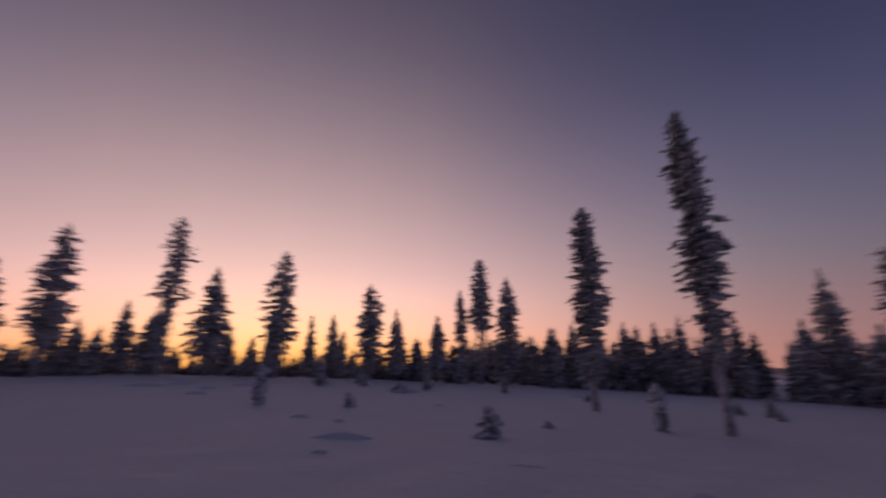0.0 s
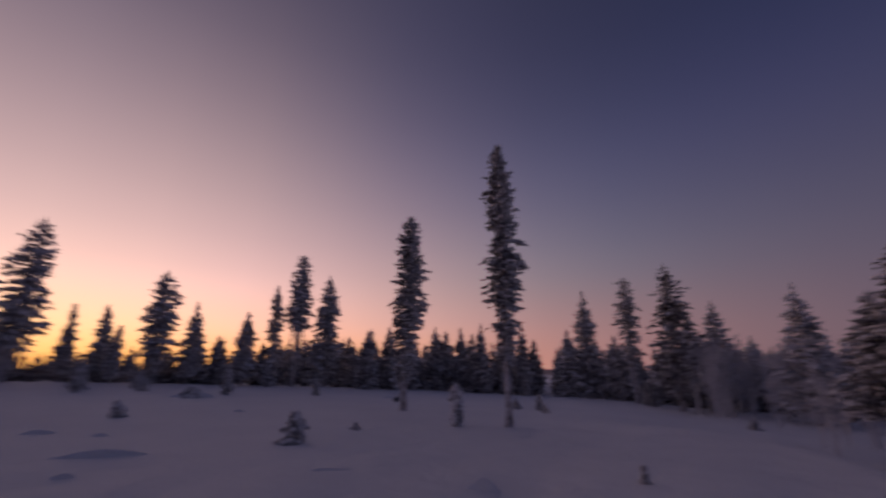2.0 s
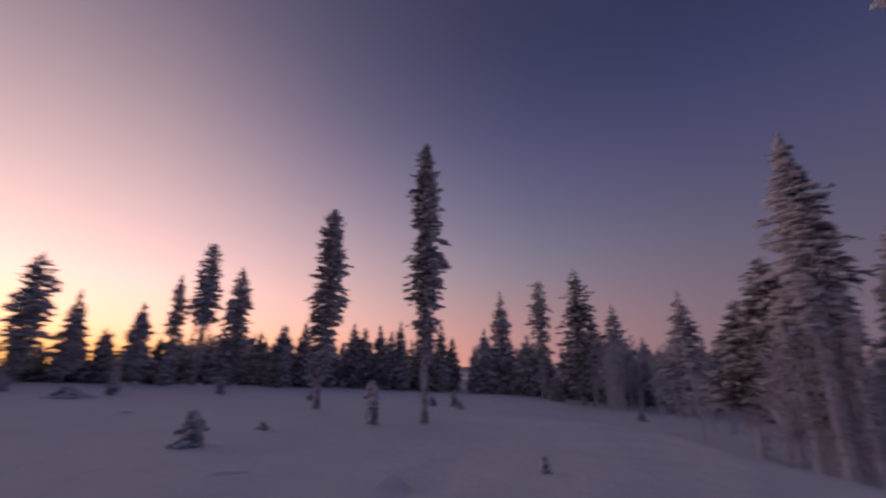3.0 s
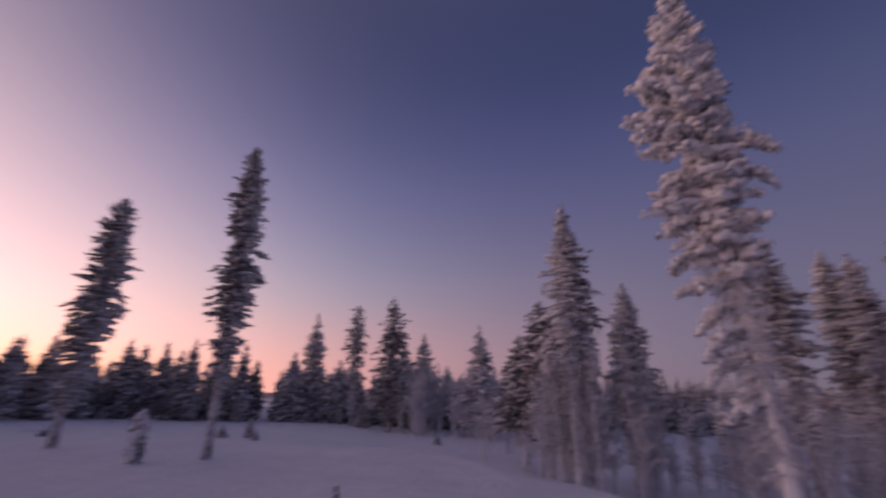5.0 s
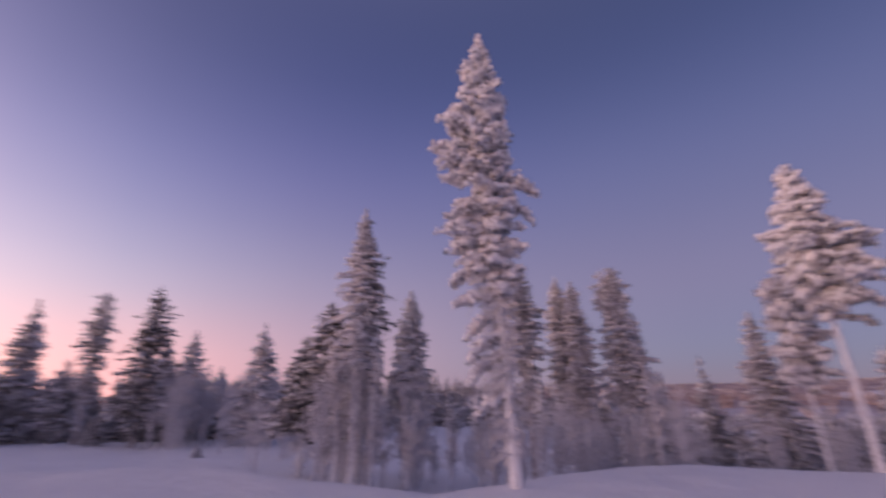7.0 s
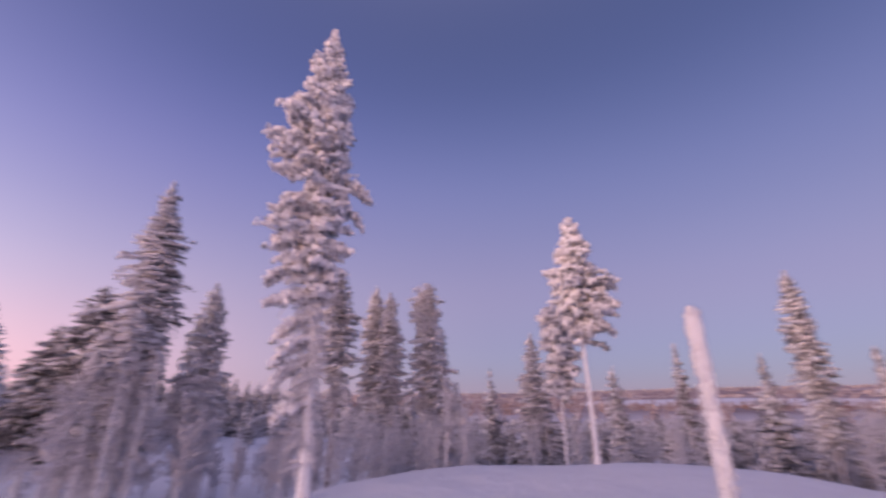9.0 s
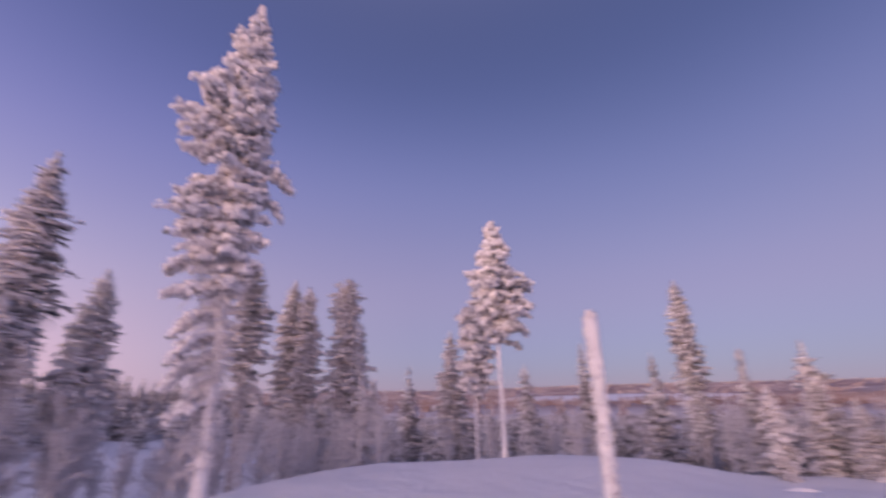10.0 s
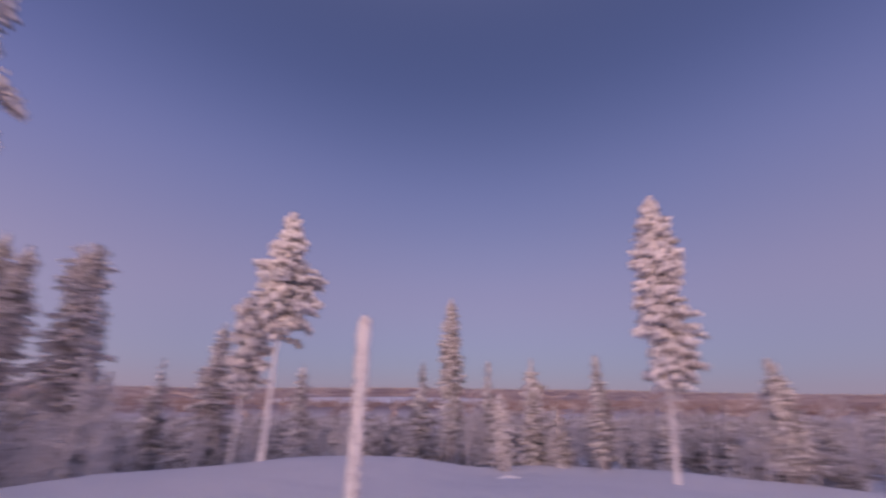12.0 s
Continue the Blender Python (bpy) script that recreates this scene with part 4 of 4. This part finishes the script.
conifer(-15.7, 28.8, 1.46, 0.46, fine=0.035, frost=0.5, dusted=True, droop=0.9, bare=0.0, seed=413, **YOUNG)
conifer(-10.9, 29.5, 1.34, 0.29, fine=0.035, frost=0.5, dusted=True, droop=0.9, bare=0.0, seed=414, **YOUNG)
conifer(47.7, 7.4, 0.28, 0.10, fine=0.035, frost=0.5, dusted=True, droop=0.9, bare=0.0, seed=415, gaps=0.5, **YOUNG)
conifer(37.1, 20.1, 0.46, 0.20, fine=0.035, frost=0.5, dusted=True, droop=0.9, bare=0.0, seed=416, **YOUNG)
conifer(33.5, 21.4, 0.55, 0.29, fine=0.035, frost=0.5, dusted=True, droop=0.9, bare=0.0, seed=420, **YOUNG)
conifer(58.9, 22.7, 0.52, 0.28, fine=0.035, frost=0.5, dusted=True, droop=0.9, bare=0.0, seed=422, **YOUNG)
conifer(-5.6, 22.8, 0.52, 0.42, fine=0.035, frost=0.5, dusted=True, droop=0.9, bare=0.0, seed=423, shape=IMP, thick=1.25, whorl=0.07, gaps=0.6, **YOUNG)
snow_mound(-5.6, 23.0, 1.95, 1.07, 0.24, seed=1)
snow_mound(-12.3, 9.5, 1.56, 0.86, 0.12, seed=2)
snow_mound(-17.6, 12.5, 0.82, 0.45, 0.11, seed=3)
snow_mound(-13.1, 12.0, 0.49, 0.35, 0.12, seed=4)
snow_mound(-15.2, 8.2, 0.50, 0.35, 0.12, seed=5)
snow_mound(-31.6, 28.4, 1.93, 1.06, 0.16, seed=6)
snow_mound(-29.6, 19.9, 1.08, 0.60, 0.12, seed=7)
snow_mound(17.2, 25.2, 1.03, 0.57, 0.12, seed=8)
snow_mound(29.5, 6.6, 0.59, 0.35, 0.16, seed=9)
snow_mound(-24.6, 24.9, 1.70, 0.93, 0.16, seed=12)
snow_mound(-31.4, 25.5, 1.60, 0.80, 0.14, seed=13)
snow_mound(-34.5, 24.0, 2.10, 0.90, 0.14, seed=14)
snow_mound(-28.2, 22.5, 0.90, 0.50, 0.12, seed=15)
snow_mound(-0.4, 16.7, 0.60, 0.40, 0.11, seed=16)
snow_mound(10.3, 7.5, 1.30, 0.60, 0.09, seed=17)
CLOD = dict(lee=0.9, name="snow_clod", label="small crumbled clod of snow along the brim")
snow_mound(159.4, 10.9, 0.80, 0.30, 0.08, seed=20, **CLOD)
BANK = dict(lee=1.0, label="broad wind-packed snow bank behind the brim")
snow_mound(134.5, 14.6, 4.20, 2.20, 0.73, seed=23, **BANK)
snow_mound(147.0, 15.2, 4.60, 2.20, 0.63, seed=24, **BANK)


# ---- post ----
def make_post(heading, dist, height):
    top = new("marker_post")
    x, y, z = at(heading, dist)
    top.matrix_basis = pose(x, y, z - 0.1)
    h = np.linspace(0, height + 0.1, 26)
    r = 0.066 + 0.006 * np.sin(h * 7) + 0.006 * np.sin(h * 17 + 1)
    r[-1], r[-2], r[-3] = 0.034, 0.068, 0.08
    v, f = tube(np.stack((0.01 * np.sin(h * 2), 0.012 * np.sin(h * 3), h), -1), r, 14)
    part("pole", mesh_from("pole", v, f, FROSTED), top)
    rng = np.random.default_rng(4)
    n = 420
    hh, a = rng.uniform(0.05, height + 0.06, n), rng.uniform(0, 6.28, n)
    c = np.stack((0.067 * np.cos(a), 0.067 * np.sin(a), hh), -1)
    s = rng.uniform(0.008, 0.019, n)
    v, f = lumps(rng, c, np.stack((s, s, s * 1.8), -1), a)
    part("rime_crust", mesh_from("rime_crust", v, f, RIME), top, "crust of white rime")
    return tagged(top, "upright pole coated in white rime", "pole")


make_post(144.2, 5.0, 2.36)


# ---- the woods round the clearing ----
def free_spots(headings, dists, count, seed, apart=0.9):
    rng, made, tries = random.Random(seed), [], 0
    while len(made) < count and tries < count * 60:
        tries += 1
        a, d = rng.uniform(*headings), math.sqrt(rng.uniform(dists[0] ** 2, dists[1] ** 2))
        if all(abs(math.radians(a - c) * d) > apart or abs(d - e) > apart for c, e in made):
            made.append((a, d))
    return made


def spread_trees(kinds, spots, low, high, seed):
    rng = random.Random(seed)
    for a, d in spots:
        x, y, z = at(a, d)
        kind = rng.choice(kinds)
        s = rng.uniform(low, high) / kind["grown"]
        wide = s * rng.uniform(0.9, 1.2)
        copy_thing(kind, Matrix.Translation((x, y, z - 0.05)) @ Matrix.Rotation(rng.uniform(-0.6, 0.6), 4, "Z") @ Matrix.Diagonal((wide, wide, s, 1)))


def grown(ob, height):
    ob["grown"] = height
    return ob


DARK = dict(most=300, dusted=True, hoary=True, group="wood edge spruces", label="small dark spruce in the edge of the wood")
dark_kinds = [grown(conifer(-6.0, 38.0, 5.0, 0.85, fine=0.096, frost=0.2, seed=201, **DARK), 5),
              grown(conifer(14.5, 39.0, 5.0, 0.72, fine=0.096, frost=0.2, shape=SLIM, gaps=0.4, seed=202, **DARK), 5),
              grown(conifer(24.5, 38.0, 5.0, 1.0, fine=0.104, frost=0.2, gaps=0.35, seed=203, **DARK), 5),
              grown(conifer(28.0, 40.0, 5.0, 0.6, fine=0.088, frost=0.2, bare=0.2, shape=PINE, gaps=0.45, seed=204, **DARK), 5)]
spread_trees(dark_kinds, free_spots((-64, 4), (33.5, 42), 40, 5), 1.8, 3.8, 5)
spread_trees(dark_kinds, free_spots((4, 36), (34, 43), 30, 15), 2.0, 4.4, 15)
HAZY = dict(most=320, hoary=True, group="hazy wood edge spruces", label="rime-dimmed spruce in the edge of the wood", dusted=True)
hazy_kinds = [grown(conifer(46.0, 39.0, 5.0, 0.85, fine=0.096, frost=0.5, seed=221, **HAZY), 5),
              grown(conifer(60.0, 38.0, 5.0, 0.7, fine=0.096, frost=0.55, shape=SLIM, gaps=0.4, seed=222, **HAZY), 5),
              grown(conifer(66.0, 37.0, 5.0, 0.9, fine=0.096, frost=0.5, gaps=0.3, seed=223, **HAZY), 5)]
spread_trees(hazy_kinds, free_spots((39.5, 47.5), (36, 44), 14, 16), 2.4, 4.4, 16)
spread_trees(hazy_kinds, free_spots((51, 74), (33, 44), 30, 17), 2.8, 5.0, 17)
spread_trees(hazy_kinds, free_spots((74, 106), (30, 46), 22, 7), 2.4, 4.4, 7)
RIMED = dict(most=300, twiggy=12, hoary=True, group="valley wood", label="rimed spruce in the wood below the brim", dusted=True)
rimed_kinds = [grown(conifer(118.0, 22.0, 5.0, 0.62, bare=0.12, twigs=0.1, fine=0.070, frost=0.42, seed=211, **RIMED), 5),
               grown(conifer(133.0, 23.0, 5.0, 0.5, bare=0.12, twigs=0.1, fine=0.070, frost=0.5, shape=SLIM, gaps=0.35, seed=212, **RIMED), 5),
               grown(conifer(148.0, 22.0, 5.0, 0.72, bare=0.12, twigs=0.1, fine=0.070, frost=0.38, gaps=0.4, seed=213, **RIMED), 5),
               grown(conifer(162.0, 22.0, 5.0, 0.48, bare=0.12, twigs=0.1, fine=0.070, frost=0.55, shape=PINE, gaps=0.4, seed=214, **RIMED), 5)]
spread_trees(rimed_kinds, free_spots((106, 152), (17.5, 30), 44, 6), 1.6, 2.8, 6)
spread_trees(rimed_kinds, free_spots((152, 208), (16.5, 27), 44, 26), 1.6, 3.0, 26)

BIRCH = [grown(birch(61.0, 24.0, 3.6, seed=301), 3.6), grown(birch(68.0, 21.0, 3.2, seed=302, stems=3), 3.2), grown(birch(73.0, 19.0, 2.6, seed=303, stems=2), 2.6)]
spread_trees(BIRCH, free_spots((64, 74), (17, 30), 14, 31, 0.5), 1.8, 3.4, 31)
spread_trees(BIRCH, free_spots((54.0, 66), (27, 34), 34, 36, 0.4), 3.4, 5.0, 36)
spread_trees(BIRCH, free_spots((74, 85), (13, 26), 12, 32, 0.5), 1.6, 3.2, 32)
spread_trees(BIRCH, free_spots((95, 112), (13, 26), 18, 37, 0.5), 1.6, 3.2, 37)
spread_trees(BIRCH, free_spots((71, 85), (11.6, 14.5), 12, 34, 0.4), 1.8, 3.3, 34)
spread_trees(BIRCH, free_spots((96, 116), (12, 17), 16, 35, 0.4), 1.8, 3.4, 35)
spread_trees(BIRCH, free_spots((84, 97), (11.4, 17), 20, 38, 0.4), 1.2, 2.6, 38)
spread_trees(BIRCH, free_spots((112, 200), (14.0, 26), 70, 33, 0.4), 1.4, 2.8, 33)


LAKE_AT = (143.0, 800.0)
GLADES = ((36.5, 39.2), (48.8, 50.4))


def far_woods(name, headings, dists, count, low, high, mat, seed, pieces=9, label="", wide=0.19, glades=()):
    """Spruces too far off to count: each a stack of ragged clumps, all in one mesh."""
    rng = np.random.default_rng(seed)
    a = rng.uniform(*headings, count)
    d = np.sqrt(rng.uniform(dists[0] ** 2, dists[1] ** 2, count))
    open_ice = ((a - LAKE_AT[0]) * math.pi / 180 * LAKE_AT[1] / 180) ** 2 + ((d - LAKE_AT[1]) / 330) ** 2 < 1
    for left, right in glades:
        open_ice |= (a > left) & (a < right)
    a, d = a[~open_ice], d[~open_ice]
    count = len(a)
    x, y = d * np.sin(np.radians(a)), d * np.cos(np.radians(a))
    z = ground_height(x, y)
    h = rng.uniform(low, high, count)
    u = (np.arange(pieces) + 0.4) / pieces
    c = np.stack((np.repeat(x, pieces), np.repeat(y, pieces), (z[:, None] + h[:, None] * u[None]).ravel()), -1)
    r = (h[:, None] * wide * (1.05 - u[None]) * rng.uniform(0.7, 1.3, (count, pieces))).ravel()
    tall = np.repeat(h / pieces * 0.75, pieces)
    c[:, :2] += rng.normal(0, 1, (len(c), 2)) * (r * 0.3)[:, None]
    v, f = lumps(rng, c, np.stack((r, r, tall), -1), rng.uniform(0, 6.28, len(c)), 0.5)
    return tagged(new(name, mesh_from(name, v, f, mat)), label, "woods", kind="stuff")


far_woods("open_woods", (-70, 4), (42, 62), 360, 1.1, 2.6, DUSTED, 41, 14, "thin dark wood before the afterglow")
far_woods("dark_thicket", (-72, 37), (36, 43), 620, 0.5, 1.2, DUSTED, 48, 7, "low dark thicket along the edge of the wood", 0.42, glades=GLADES)
far_woods("hazy_thicket", (38, 76), (35, 43), 420, 0.6, 1.7, HOARY, 49, 7, "low rime-grey thicket along the edge of the wood", 0.42, glades=GLADES)
far_woods("dark_woods", (2, 42), (43, 70), 380, 2.4, 4.8, HOARY, 46, 14, "dark spruce wood behind the snowfield", glades=GLADES)
far_woods("hazy_woods", (40, 108), (43, 80), 620, 2.8, 5.4, HOARY, 42, 14, "rime-dimmed spruce wood behind the snowfield", glades=GLADES)
far_woods("brim_thicket", (104, 212), (16.5, 40), 520, 0.9, 2.3, HOARY, 47, 16, "low thicket of rimed young spruces below the brim", 0.22)
far_woods("valley_woods", (100, 212), (38, 130), 1300, 1.8, 3.2, HOARY, 43, 9, "dense rimed wood on the valley side", 0.22)
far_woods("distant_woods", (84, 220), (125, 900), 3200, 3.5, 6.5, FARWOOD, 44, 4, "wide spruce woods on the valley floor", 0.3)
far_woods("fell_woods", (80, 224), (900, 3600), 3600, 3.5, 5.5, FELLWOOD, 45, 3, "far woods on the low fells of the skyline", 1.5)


def frozen_lake():
    """A snow-covered lake among the far woods."""
    n, m = 40, 10
    a, r = np.meshgrid(np.arange(n) * 2 * math.pi / n, np.linspace(0.02, 1, m), indexing="xy")
    edge = 1 + 0.12 * np.sin(2 * a + 1) + 0.08 * np.sin(5 * a)
    side, deep = 185 * r * edge * np.cos(a), 320 * r * edge * np.sin(a)
    h = radians(LAKE_AT[0])
    x = (LAKE_AT[1] + deep) * math.sin(h) + side * math.cos(h)
    y = (LAKE_AT[1] + deep) * math.cos(h) - side * math.sin(h)
    v = np.stack((x, y, ground_height(x, y) + 0.6), -1).reshape(-1, 3)
    i, j = np.meshgrid(np.arange(m - 1), np.arange(n), indexing="ij")
    k = (j + 1) % n
    f = np.column_stack([q.ravel() for q in (i * n + j, i * n + k, (i + 1) * n + k, (i + 1) * n + j)])
    return tagged(new("water", mesh_from("water", v, f, LAKE)), "frozen snow-covered lake in the far woods", "frozen lake", kind="structure")


frozen_lake()
